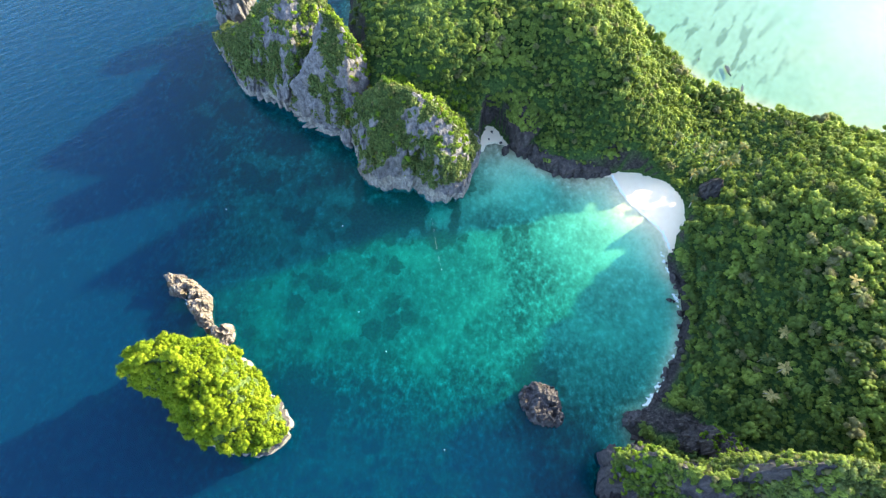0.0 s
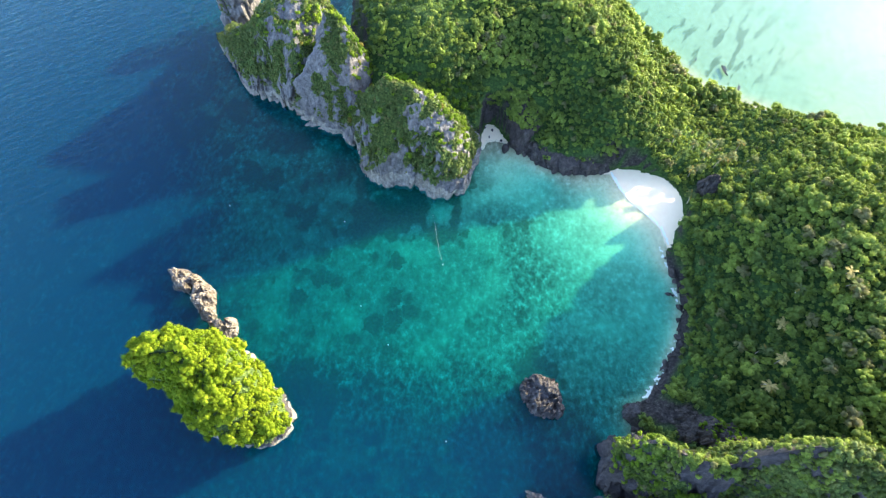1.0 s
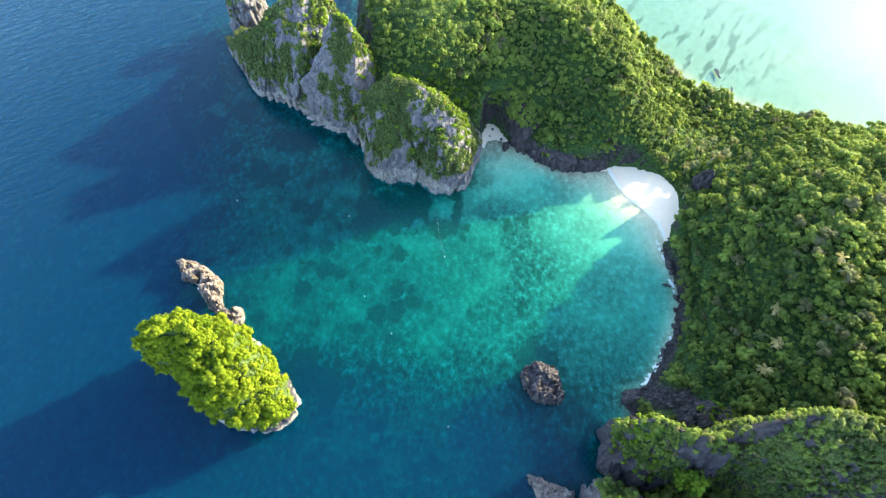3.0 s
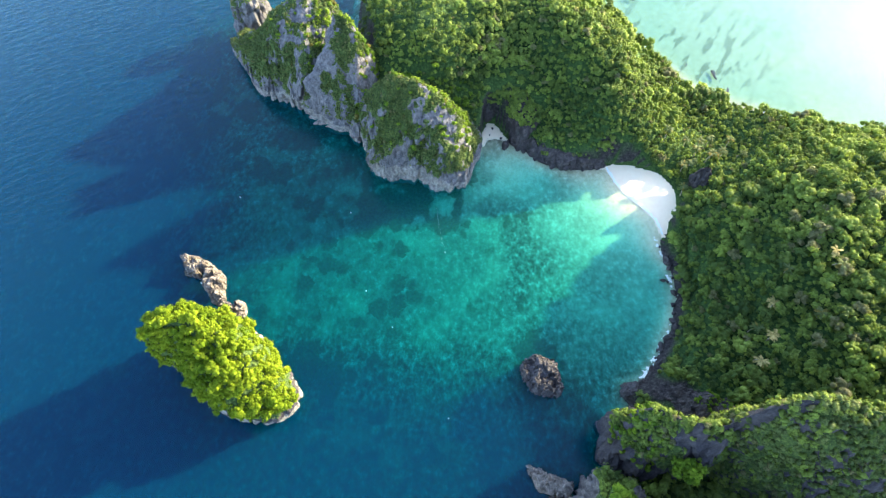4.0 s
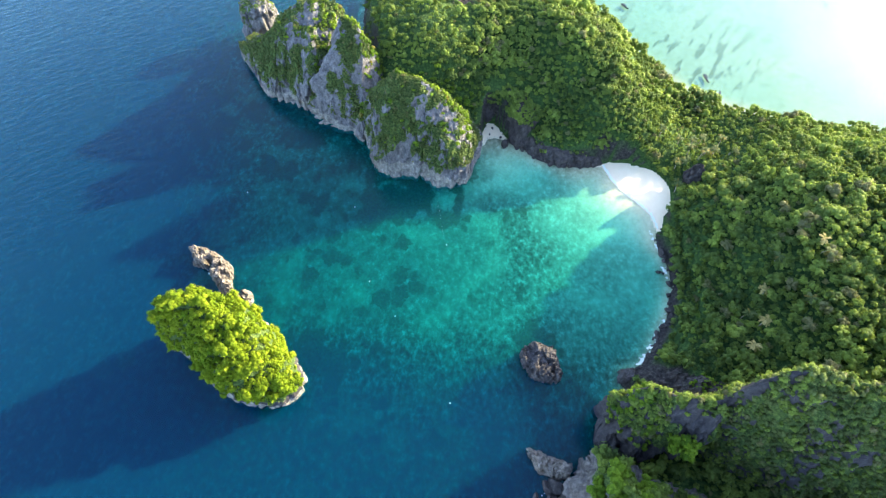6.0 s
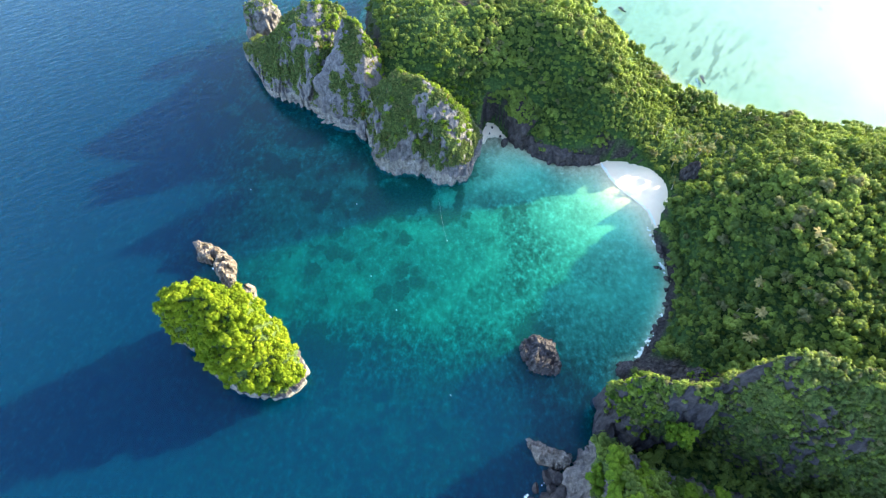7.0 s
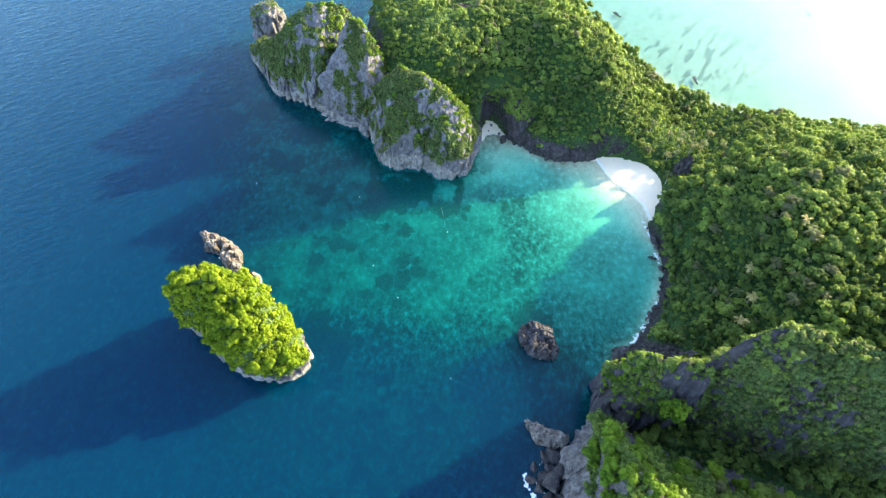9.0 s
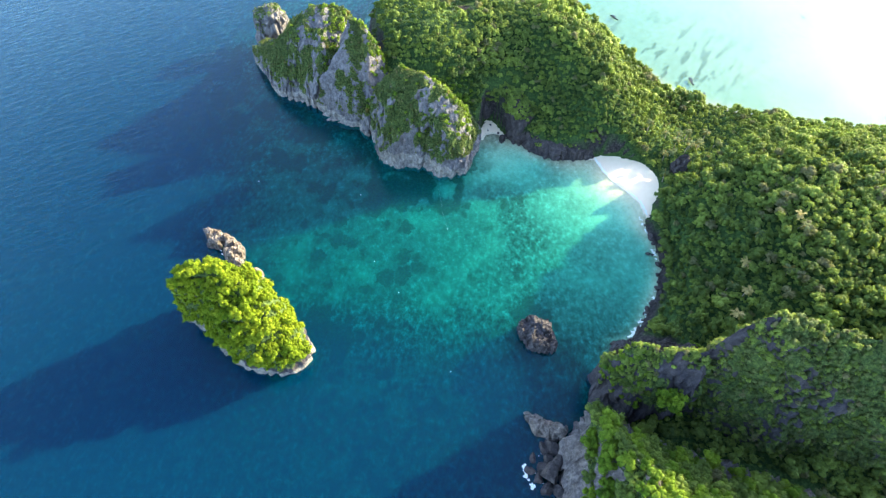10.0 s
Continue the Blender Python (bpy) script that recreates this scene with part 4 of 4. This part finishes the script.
def tree(name, label, mat, proto, height, radius):
    """A broad-leaved tree: bent trunk with limbs, and its crown."""
    t = new(name)
    tagged(t, label, "tree", "broad-leaved trees")
    limbs = [tube([(0, 0, -2), (0.1, 0.05, height * 0.5), (0.05, -0.1, height)], (0.24, 0.18, 0.1))]
    for k in range(4):
        a = k * 1.6 + radius
        limbs.append(tube([(0.1, 0, height * 0.55), (radius * 0.4 * math.cos(a), radius * 0.4 * math.sin(a), height * 1.05)], (0.11, 0.05), 5))
    v, f = joined(limbs)
    part("trunk", mesh_of("trunk", v, f, M_BARK), t)
    v, f = proto
    part("crown", mesh_of("crown", v * radius + np.array([0, 0, height]), f, mat), t)
    return t


islet_protos = [tree("tree", "bright sunlit broad-leaved tree on the islet", M_LEAF_SUN, RICH_CROWNS[k], 2.6, 3.2) for k in range(4)]
near = []
for q in scrub_seats(islet, 2600, -0.8, -0.2, 10, (0.6, 1.6), 411):
    if all((q[0] - o[0]) ** 2 + (q[1] - o[1]) ** 2 > (2.0 * q[3] + 0.9) ** 2 for o in near):
        near.append(q)
for i, (x, y, z, s, tone) in enumerate(near):
    m = Matrix.LocRotScale((x, y, z - 1.2), Euler((0, 0, tone * 6.28)), (s, s, s))
    if i < 4:
        islet_protos[i].matrix_basis = m
    else:
        c = copy_thing(islet_protos[i % 4], Matrix.Identity(4))
        c.matrix_basis = m

# tall trees along the southern cliff top
cliff_protos = [tree("tree", "large broad-leaved tree on the cliff top", (M_LEAF_LIME, M_LEAF, M_LEAF_LIME, M_LEAF)[k], RICH_CROWNS[k], 3.4, 4.6) for k in range(4)]
crest_seats = [q for q in scrub_seats(south, 2500, -0.9, -0.5, 26, (0.75, 1.3), 421) if q[1] > -62 and q[0] < 178]
kept = []
for q in crest_seats:
    if all((q[0] - o[0]) ** 2 + (q[1] - o[1]) ** 2 > 17 for o in kept):
        kept.append(q)
for i, (x, y, z, s, tone) in enumerate(kept):
    m = Matrix.LocRotScale((x, y, z - 1.0), Euler((0, 0, tone * 6.28)), (s, s, s))
    t = cliff_protos[i] if i < 4 else copy_thing(cliff_protos[i % 4], Matrix.Identity(4))
    t.matrix_basis = m

# sunlit flank put into the colour: lime tufts on the north side
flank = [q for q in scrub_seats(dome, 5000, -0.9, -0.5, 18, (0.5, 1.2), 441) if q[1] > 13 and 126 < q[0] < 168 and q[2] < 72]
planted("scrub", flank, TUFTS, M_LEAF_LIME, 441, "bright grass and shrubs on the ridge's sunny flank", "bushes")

pale = [q for q in scrub_seats(block, 200, -0.9, -0.5, 26, (1.0, 2.2), 431) if q[0] < 95]
planted("scrub", pale, BUSHES, M_LEAF_LIME, 431, "pale green bushes on the dark wall", "bushes")
gully = [(103 + rng.uniform(-4, 5), -6 + rng.uniform(-4, 3), 43 + rng.uniform(-5, 4), rng.uniform(2.0, 3.4), rng.uniform()) for _ in range(26)]
planted("scrub", gully, CROWNS, M_LEAF_LIME, 432, "bright green trees in the gully below the ridge", "trees")

dell = [(x, y, h + 2.2, rng.uniform(2.3, 4.2), rng.uniform()) for x, y in zip(*jitter_grid(14, 58, 231, 268, 5.5)) for h in land_height(np.array([x]), np.array([y]))[0]
        if edge_distance(BLUFF_OUT, np.array([x]), np.array([y]))[0] < 1]
planted("jungle", dell, CROWNS, M_LEAF, 434, "taller trees in the dell above the small cove", "trees")
planted("jungle", scrub_seats(cove, 330, -0.9, 0.4, 17, (1.3, 2.8), 433), FAR_CROWNS, M_LEAF, 433, "small trees along the top of the cove wall", "trees")


# ---- rocks in the water ----
def oval(cx, cy, a, b, turn=0.0, n=14, wobble=0.15, seed=0):
    r = random.Random(seed)
    pts = []
    for k in range(n):
        t = k * 6.28319 / n
        s = 1 + r.uniform(-wobble, wobble)
        x, y = a * s * math.cos(t), b * s * math.sin(t)
        c, d = math.cos(radians(turn)), math.sin(radians(turn))
        pts.append((cx + x * c - y * d, cy + x * d + y * c))
    return pts


CRAG = [(0.0, -0.5), (0.0, 0.0), (0.06, 0.34), (0.14, 0.66), (0.34, 0.88), (1.0, 1.0)]
rock_thing("sea_rock", "craggy pale brown rock off the islet's tip", "rock", oval(-153, 108, 9, 6.5, -25, seed=1, wobble=0.3), [(-156, 110, 8.5), (-150, 106, 8.0)], CRAG, M_PALEROCK,
           "rocks off the islet", around=170, up=46, rough=0.8, seed=61, size=0.45, crag=4.2, facets=True)
rock_thing("sea_rock", "long craggy brown rock awash beside the islet", "rock", oval(-138, 94, 14, 6.0, -62, seed=2, wobble=0.3), [(-142, 101, 8.0), (-137, 94, 9.0), (-133, 86, 7.0)], CRAG, M_PALEROCK,
           "rocks off the islet", around=200, up=50, rough=0.8, seed=63, size=0.45, crag=4.4, facets=True)
rock_thing("sea_rock", "blocky brown rock at the islet's foot", "rock", oval(-123, 79, 7.5, 7, -40, seed=3, wobble=0.3), [(-125, 80, 7.0), (-121, 77, 6.5)], CRAG, M_PALEROCK,
           "rocks off the islet", around=140, up=40, rough=0.6, seed=65, size=0.45, crag=3.2, facets=True)
rock_thing("sea_rock", "jagged dark brown rock standing alone in the bay", "rock",
           [(41, 52), (40, 45), (43, 38), (50, 34), (59, 33), (63, 37), (63, 44), (60, 51), (54, 56), (47, 57)], [(46, 50, 6.5), (52, 46, 8.0), (58, 40, 5.5)], CRAG, M_REEFROCK,
           around=220, up=56, rough=0.9, seed=67, size=0.4, crag=4.0, facets=True)
rock_thing("sea_rock", "wedge of grey rock with a pale tip below the cliff", "rock",
           [(40, 0), (41, -5), (46, -12), (54, -15), (62, -15), (63, -8), (56, -5), (48, -2)], [(43, -3, 5.5), (50, -8, 6.0), (59, -11, 6.5)], CRAG, M_PALEROCK,
           around=150, up=40, rough=0.8, seed=69, size=0.5, crag=3.0, facets=True)
rock_thing("sea_rock", "dark conical rock on the edge of the small cove", "rock", oval(37.5, 206, 2.2, 2.6, 0, seed=5), [(37.5, 206.5, 5.0)], CRAG, M_DARKROCK,
           around=60, up=20, rough=0.4, seed=71, size=0.3)


rock_thing("shore_rock", "large grey-brown rock at the water's edge", "rock", oval(98, 38, 5.5, 4, 30, seed=11), [(96, 37, 5.0), (100, 39, 6.0)], CRAG, M_REEFROCK,
           "large shore rocks", around=90, up=28, rough=0.8, seed=73, size=0.4, crag=1.6)
rock_thing("shore_rock", "pale broken rock at the water's edge", "rock", oval(104, 35, 4.5, 3.5, -20, seed=12), [(102, 35, 6.5), (106, 35, 7.0)], CRAG, M_REEFROCK,
           "large shore rocks", around=90, up=28, rough=0.8, seed=75, size=0.4, crag=1.6)
rock_thing("shore_rock", "dark slab at the foot of the cliff by the cove", "rock", oval(48, 208, 5, 8, 25, seed=13), [(46, 212, 12), (49, 206, 8)], CRAG, M_DARKROCK,
           "large shore rocks", around=90, up=28, rough=0.9, seed=77, size=0.5, crag=1.5)
rock_thing("shore_rock", "dark slab at the foot of the cliff by the cove", "rock", oval(57, 202, 4, 7, 30, seed=14), [(56, 205, 10), (58, 200, 7)], CRAG, M_DARKROCK,
           "large shore rocks", around=90, up=28, rough=0.9, seed=79, size=0.5, crag=1.5)


def boulder_mesh(seed):
    """A worn block: a rounded lump with a few flat broken sides."""
    bm = bmesh.new()
    bmesh.ops.create_icosphere(bm, subdivisions=3, radius=1.0)
    r = random.Random(seed)
    cuts = [(Vector((r.gauss(0, 1), r.gauss(0, 1), r.gauss(0, 0.7))).normalized(), r.uniform(0.42, 0.75)) for _ in range(10)]
    for v in bm.verts:
        for n, d in cuts:
            over = v.co.dot(n) - d
            if over > 0:
                v.co -= n * over
        v.co *= 1.25 + 0.07 * noise.noise(v.co * 3.5 + Vector((seed, 0, 0)))
    me = bpy.data.meshes.new("boulder")
    bm.to_mesh(me)
    bm.free()
    me.materials.append(M_DARKROCK)
    return me


BOULDERS = [boulder_mesh(k) for k in range(7)]
rr = random.Random(77)


def boulder(x, y, z, s, label="dark wet boulder on the rocky shore", group="shore boulders"):
    b = new("boulder", BOULDERS[rr.randrange(7)])
    b.matrix_basis = Matrix.LocRotScale((x, y, z), Euler((rr.uniform(-0.4, 0.4), rr.uniform(-0.4, 0.4), rr.uniform(0, 6.28))),
                                        (s * rr.uniform(0.8, 1.4), s * rr.uniform(0.8, 1.2), s * rr.uniform(0.55, 0.9)))
    return tagged(b, label, "boulder", group)


def along(points, step):
    out = []
    for (ax, ay), (bx, by) in zip(points, points[1:]):
        n = max(1, int(math.hypot(bx - ax, by - ay) / step))
        out += [(ax + (bx - ax) * k / n, ay + (by - ay) * k / n) for k in range(n)]
    return out


SHORE = [(134, 137), (131, 130), (131, 122), (135, 114), (135, 96), (132, 86), (128, 76), (121, 64), (114, 52), (106, 43), (97, 40), (95, 34), (100, 28), (92, 18)]
for x, y in along(SHORE, 2.3):
    boulder(x + rr.uniform(-1.5, 3.0), y + rr.uniform(-1.2, 1.2), rr.uniform(0.0, 1.0), rr.choice((0.8, 1.1, 1.5, 2.1)))
for x, y in along([(41, 210), (50, 204), (56, 199), (61, 193), (75, 188), (93, 188), (104, 190)], 2.6):
    boulder(x + rr.uniform(-1, 1), y + rr.uniform(0, 2.5), rr.uniform(0.2, 2.0), rr.choice((1.2, 1.7, 2.4, 3.0)), "dark boulder at the cliff foot by the cove")
for x, y in ((131, 104), (128.5, 105), (24, 224), (29, 222), (27, 216), (35, 213)):
    boulder(x, y, 0.6, rr.uniform(0.7, 1.3), "small dark boulder at the water's edge")
for x, y, s in ((50, -19, 2.6), (55, -19, 3.0), (60, -18, 2.2), (52, -25, 2.2), (58, -25, 4.2), (48, -28, 2.0), (53, -32, 4.4), (46, -34, 2.2), (60, -32, 3.0), (42, -30, 1.8),
                (49, -39, 2.8), (56, -40, 3.6), (44, -24, 1.6), (57, -14, 1.8)):
    boulder(x, y, 0.2, s * 1.35, "fallen dark boulder below the grey cliff", "fallen boulders")


# ---- foam ----
def foam(name, line, width, cover, label, seed, step=0.3):
    """Broken white water along a line: many small ragged patches a hand's breadth above the sea."""
    p = np.asarray(line, float)
    x0, y0 = p.min(axis=0) - width - 1
    x1, y1 = p.max(axis=0) + width + 1
    x, y, q = grid(x0, x1, y0, y1, step)
    best = np.full(x.shape, 1e9)
    for (ax, ay), (bx, by) in zip(p, p[1:]):
        dx, dy = bx - ax, by - ay
        t = np.clip(((x - ax) * dx + (y - ay) * dy) / (dx * dx + dy * dy), 0, 1)
        best = np.minimum(best, np.hypot(x - ax - t * dx, y - ay - t * dy))
    m = fbm(x * 0.7, y * 0.7, 0, seed, 4) + 0.5 * fbm(x * 0.12, y * 0.12, 0, seed + 5, 2) - (best / width) ** 2 * 0.9 + cover
    ok = (m[q] > 0).all(axis=1)
    z = 0.12 + 0.06 * fbm(x * 0.8, y * 0.8, 0, seed + 9)
    return tagged(new(name, mesh_of(name, np.column_stack([x, y, z]), q[ok], M_FOAM)), label, "foam", kind="stuff")


foam("surf", [(106, 189), (110, 178), (116, 168), (125, 158), (132, 149), (134.5, 138)], 1.3, 0.55, "thin white wash along the beach", 501)
foam("surf", [(129, 80), (126, 73), (121, 66), (117, 59), (112, 52), (106, 46)], 2.4, -0.02, "white broken water on the shore rocks", 502)
foam("surf", [(129, 134), (130, 126), (133, 118)], 2.2, -0.02, "white broken water on the shore rocks", 503)
foam("surf", [(132, 108), (133, 101)], 2.2, 0.0, "white broken water round a boulder", 504)
foam("surf", [(39, -28), (40, -33), (43, -38)], 2.4, 0.15, "white broken water on fallen boulders", 505)
foam("surf", [(50, -16), (47, -22)], 1.8, -0.1, "white broken water on fallen boulders", 506)
foam("surf", [(46, -21), (51, -22), (56, -21)], 1.2, -0.12, "white broken water between fallen boulders", 509)
foam("surf", [(44, -30), (48, -36)], 1.4, -0.1, "white broken water between fallen boulders", 510)
foam("surf", [(48, 205), (52, 203), (56, 199)], 1.8, 0.1, "white wash in the small cove", 507)
foam("surf", [(-150, 101), (-143, 91), (-138, 84)], 1.5, -0.15, "a little white water along the rocks", 508)


# ---- floats, line and boats ----
def paint(name, colour, rough=0.5):
    m, t, b = material(name)
    n = tex(t, node(t, "NewGeometry").outputs["Position"], 2.5, 4, 0.6)
    t.links.new(ramp(t, n.outputs[0], [(0.3, tuple(c * 0.75 for c in colour)), (0.7, colour)]).outputs[0], b.inputs["Base Color"])
    b.inputs["Roughness"].default_value = rough
    return m


M_WHITE, M_ROPE, M_HULL, M_DECK, M_CANVAS = (paint("white_plastic", (0.8, 0.8, 0.78)), paint("pale_rope", (0.6, 0.58, 0.5), 0.9), paint("dark_hull", (0.02, 0.035, 0.06)),
                                              paint("deck_wood", (0.03, 0.045, 0.07), 0.8), paint("grey_canvas", (0.05, 0.075, 0.11), 0.9))


def ball_mesh(name, radius, squash, mat):
    bm = bmesh.new()
    bmesh.ops.create_uvsphere(bm, u_segments=10, v_segments=7, radius=radius, matrix=Matrix.Diagonal((1, 1, squash, 1)))
    for f in bm.faces:
        f.smooth = True
    me = bpy.data.meshes.new(name)
    bm.to_mesh(me)
    bm.free()
    me.materials.append(mat)
    return me


line = tagged(new("float_line"), "thin pale line of small white floats across the bay", "float line")
ends = [(-9.3, 155.3), (-7.8, 148), (-6.6, 140), (-5.2, 132), (-3.1, 123.6)]
v, f = tube([(0, 0, 0), (0, 0, 1)], (0.012, 0.012), 6)
pts = along(ends, 1.6) + [ends[-1]]
verts, faces = [], []
for (ax, ay), (bx, by) in zip(pts, pts[1:]):
    d = Vector((bx - ax, by - ay, 0))
    m = Matrix.Translation((ax, ay, 0.06)) @ d.to_track_quat("Z", "Y").to_matrix().to_4x4() @ Matrix.Diagonal((1, 1, d.length, 1))
    faces.append(f + len(verts) * len(v))
    verts.append(np.array([m @ Vector(p) for p in v]))
part("rope", mesh_of("rope", np.vstack(verts), np.vstack(faces), M_WHITE), line)
me = ball_mesh("float", 0.12, 0.8, M_WHITE)
for x, y in pts[::2]:
    b = part("float", me, line)
    b.location = (x, y, 0.1)
cone, cf = tube([(0, 0, -0.2), (0, 0, 0.35), (0, 0, 0.7), (0, 0, 1.1)], (0.3, 0.33, 0.2, 0.05), 10)
buoy_body = mesh_of("body", cone, cf, M_WHITE)
ring_v, ring_f = tube([(0, 0, -0.1), (0, 0, 0.1)], (0.38, 0.38), 10)
buoy_collar = mesh_of("collar", ring_v, ring_f, M_ROPE)
for x, y in ((-137.3, 159.6), (-63.8, 149.4), (-32, 71.9), (0.9, 21.7), (-49, 94.4), (-2.6, 121.5)):
    b = tagged(new("mooring_buoy"), "small white mooring buoy afloat in the bay", "buoy", "mooring buoys")
    b.location = (x, y, 0)
    part("body", buoy_body, b)
    part("collar", buoy_collar, b)


def longtail(x, y, turn, size=1.0):
    """A narrow wooden boat with a high bow, a canvas roof on posts and a long engine shaft."""
    boat = tagged(new("longtail_boat"), "dark wooden longtail boat moored in the pale shallows", "boat", "moored boats")
    boat.matrix_basis = Matrix.LocRotScale((x, y, 0), Euler((0, 0, radians(turn))), (size, size, size))
    st = np.linspace(0, 1, 15)
    v, f = [], []
    for s in st:
        w = 0.95 * math.sin(math.pi * min(1, 0.12 + 0.88 * s * 0.98)) ** 0.6 if s < 0.98 else 0.06
        w = max(0.06, w * (1 - 0.75 * max(0, s - 0.6) / 0.4))
        keel = -0.25 + 1.7 * max(0, s - 0.7) ** 1.6 * 3
        rim = 0.6 + 2.6 * max(0, s - 0.68) ** 1.7 * 3 + 0.25 * max(0, 0.15 - s) / 0.15
        px = -5.2 + 10.4 * s
        for a, h in ((-1, 1), (-0.75, 0.35), (0, 0), (0.75, 0.35), (1, 1), (0.86, 1.0), (0.6, 0.45), (0, 0.25), (-0.6, 0.45), (-0.86, 1.0)):
            v.append((px, a * w, keel + (rim - keel) * h))
    for k in range(len(st) - 1):
        for i in range(10):
            j = (i + 1) % 10
            f.append((k * 10 + i, k * 10 + j, (k + 1) * 10 + j, (k + 1) * 10 + i))
    part("hull", mesh_of("hull", v, f, M_HULL), boat)
    dv = [(-4.4, -0.6, 0.35), (2.2, -0.6, 0.35), (2.2, 0.6, 0.35), (-4.4, 0.6, 0.35), (-4.4, -0.6, 0.28), (2.2, -0.6, 0.28), (2.2, 0.6, 0.28), (-4.4, 0.6, 0.28)]
    box_f = [(0, 1, 2, 3), (7, 6, 5, 4), (0, 4, 5, 1), (1, 5, 6, 2), (2, 6, 7, 3), (3, 7, 4, 0)]
    part("deck", mesh_of("deck", dv, box_f, M_DECK, False), boat)
    rv = [(px, py, 2.0 + 0.25 * math.cos(py * 1.5) + o) for o in (0, -0.05) for px in (-3.2, -1.2, 1.4) for py in (-1.0, -0.5, 0, 0.5, 1.0)]
    rf = [(o + r * 5 + c, o + r * 5 + c + 1, o + r * 5 + c + 6, o + r * 5 + c + 5) for o in (0, 15) for r in range(2) for c in range(4)]
    part("canopy", mesh_of("canopy", rv, rf, M_CANVAS), boat)
    for px in (-3.0, 1.2):
        for py in (-0.75, 0.75):
            pv, pf = tube([(px, py, 0.4), (px, py, 2.05)], (0.04, 0.04), 5)
            part("post", mesh_of("post", pv, pf, M_DECK), boat)
    sv, sf = tube([(-4.9, 0, 0.9), (-6.5, 0.1, 0.4), (-8.4, 0.2, -0.1)], (0.16, 0.05, 0.04), 5)
    part("engine_shaft", mesh_of("engine_shaft", sv, sf, M_HULL), boat)
    return boat


for x, y, a, s in ((198.5, 279, -80, 1.0), (205, 263, 75, 0.75), (151, 321, -60, 0.7), (148.5, 368.5, -55, 0.9), (180, 290, 70, 0.45)):
    longtail(x, y, a, s)


# ---- palms ----
def frond_mesh():
    v, f = [], []
    n = 9
    for k in range(n):
        s = k / (n - 1)
        x, z = 4.2 * (s - 0.12 * s * s), 1.2 * s - 2.6 * s * s
        v.append((x, 0, z))
    for k in range(n - 1):
        x, _, z = v[k]
        x2, _, z2 = v[k + 1]
        w = 0.55 * math.sin(math.pi * (0.12 + 0.85 * k / n)) + 0.12
        for side in (-1, 1):
            b = len(v)
            v += [(x + 0.02, 0.02 * side, z), (x2, 0.02 * side, z2), (x2 + 0.5, side * w, z2 - 0.38 * w), (x + 0.42, side * w, z - 0.38 * w)]
            f.append((b, b + 1, b + 2, b + 3) if side > 0 else (b + 3, b + 2, b + 1, b))
    return v, f


FROND, DRY_FROND = (mesh_of("frond", *frond_mesh(), m, False) for m in (M_PALM, M_DRYPALM))


def palm(x, y, z, height, lean, seed, fronds=15):
    r = random.Random(seed)
    p = tagged(new("coconut_palm"), "coconut palm with pale feathered fronds above the jungle", "palm", "coconut palms")
    p.matrix_basis = pose(x, y, z, 0, 0, r.uniform(0, 360))
    bend = [(lean * s * s, 0.3 * math.sin(3 * s), height * s) for s in (-0.1, 0.15, 0.35, 0.55, 0.8, 1.0)]
    tv, tf = tube(bend, (0.3, 0.26, 0.22, 0.2, 0.18, 0.16), 7)
    part("trunk", mesh_of("trunk", tv, tf, M_PALMBARK), p)
    for k in range(fronds):
        fr = part("frond", DRY_FROND if seed in (0, 1, 3, 5) else FROND, p)
        s = r.uniform(0.65, 0.95)
        fr.matrix_basis = Matrix.LocRotScale(bend[-1], Euler((r.uniform(-0.3, 0.3), r.uniform(-0.55, 0.4), k * 2.4 + r.uniform(-0.2, 0.2))), (s, s, s))
    return p


M_PALMBARK = paint("palm_bark", (0.42, 0.38, 0.33), 0.9)
PALMS = [(153.7, 48), (161.8, 57.5), (156, 63.8), (165.4, 72.3), (173.3, 90), (194, 97), (193, 91), (183, 66), (141, 200.5), (156, 200.8), (185, 202), (152, 183), (162, 194), (148.6, 164),
         (168, 188), (172, 192), (176, 189), (180, 194), (165, 200), (158, 187), (187, 190), (171, 201)]
for i, (x, y) in enumerate(PALMS):
    h = float(land_height(np.array([x]), np.array([y]))[0][0])
    tall = 7.5 if i < 8 else rr.uniform(7, 11)
    palm(x, y, h, tall, rr.uniform(0.5, 3.0), i)
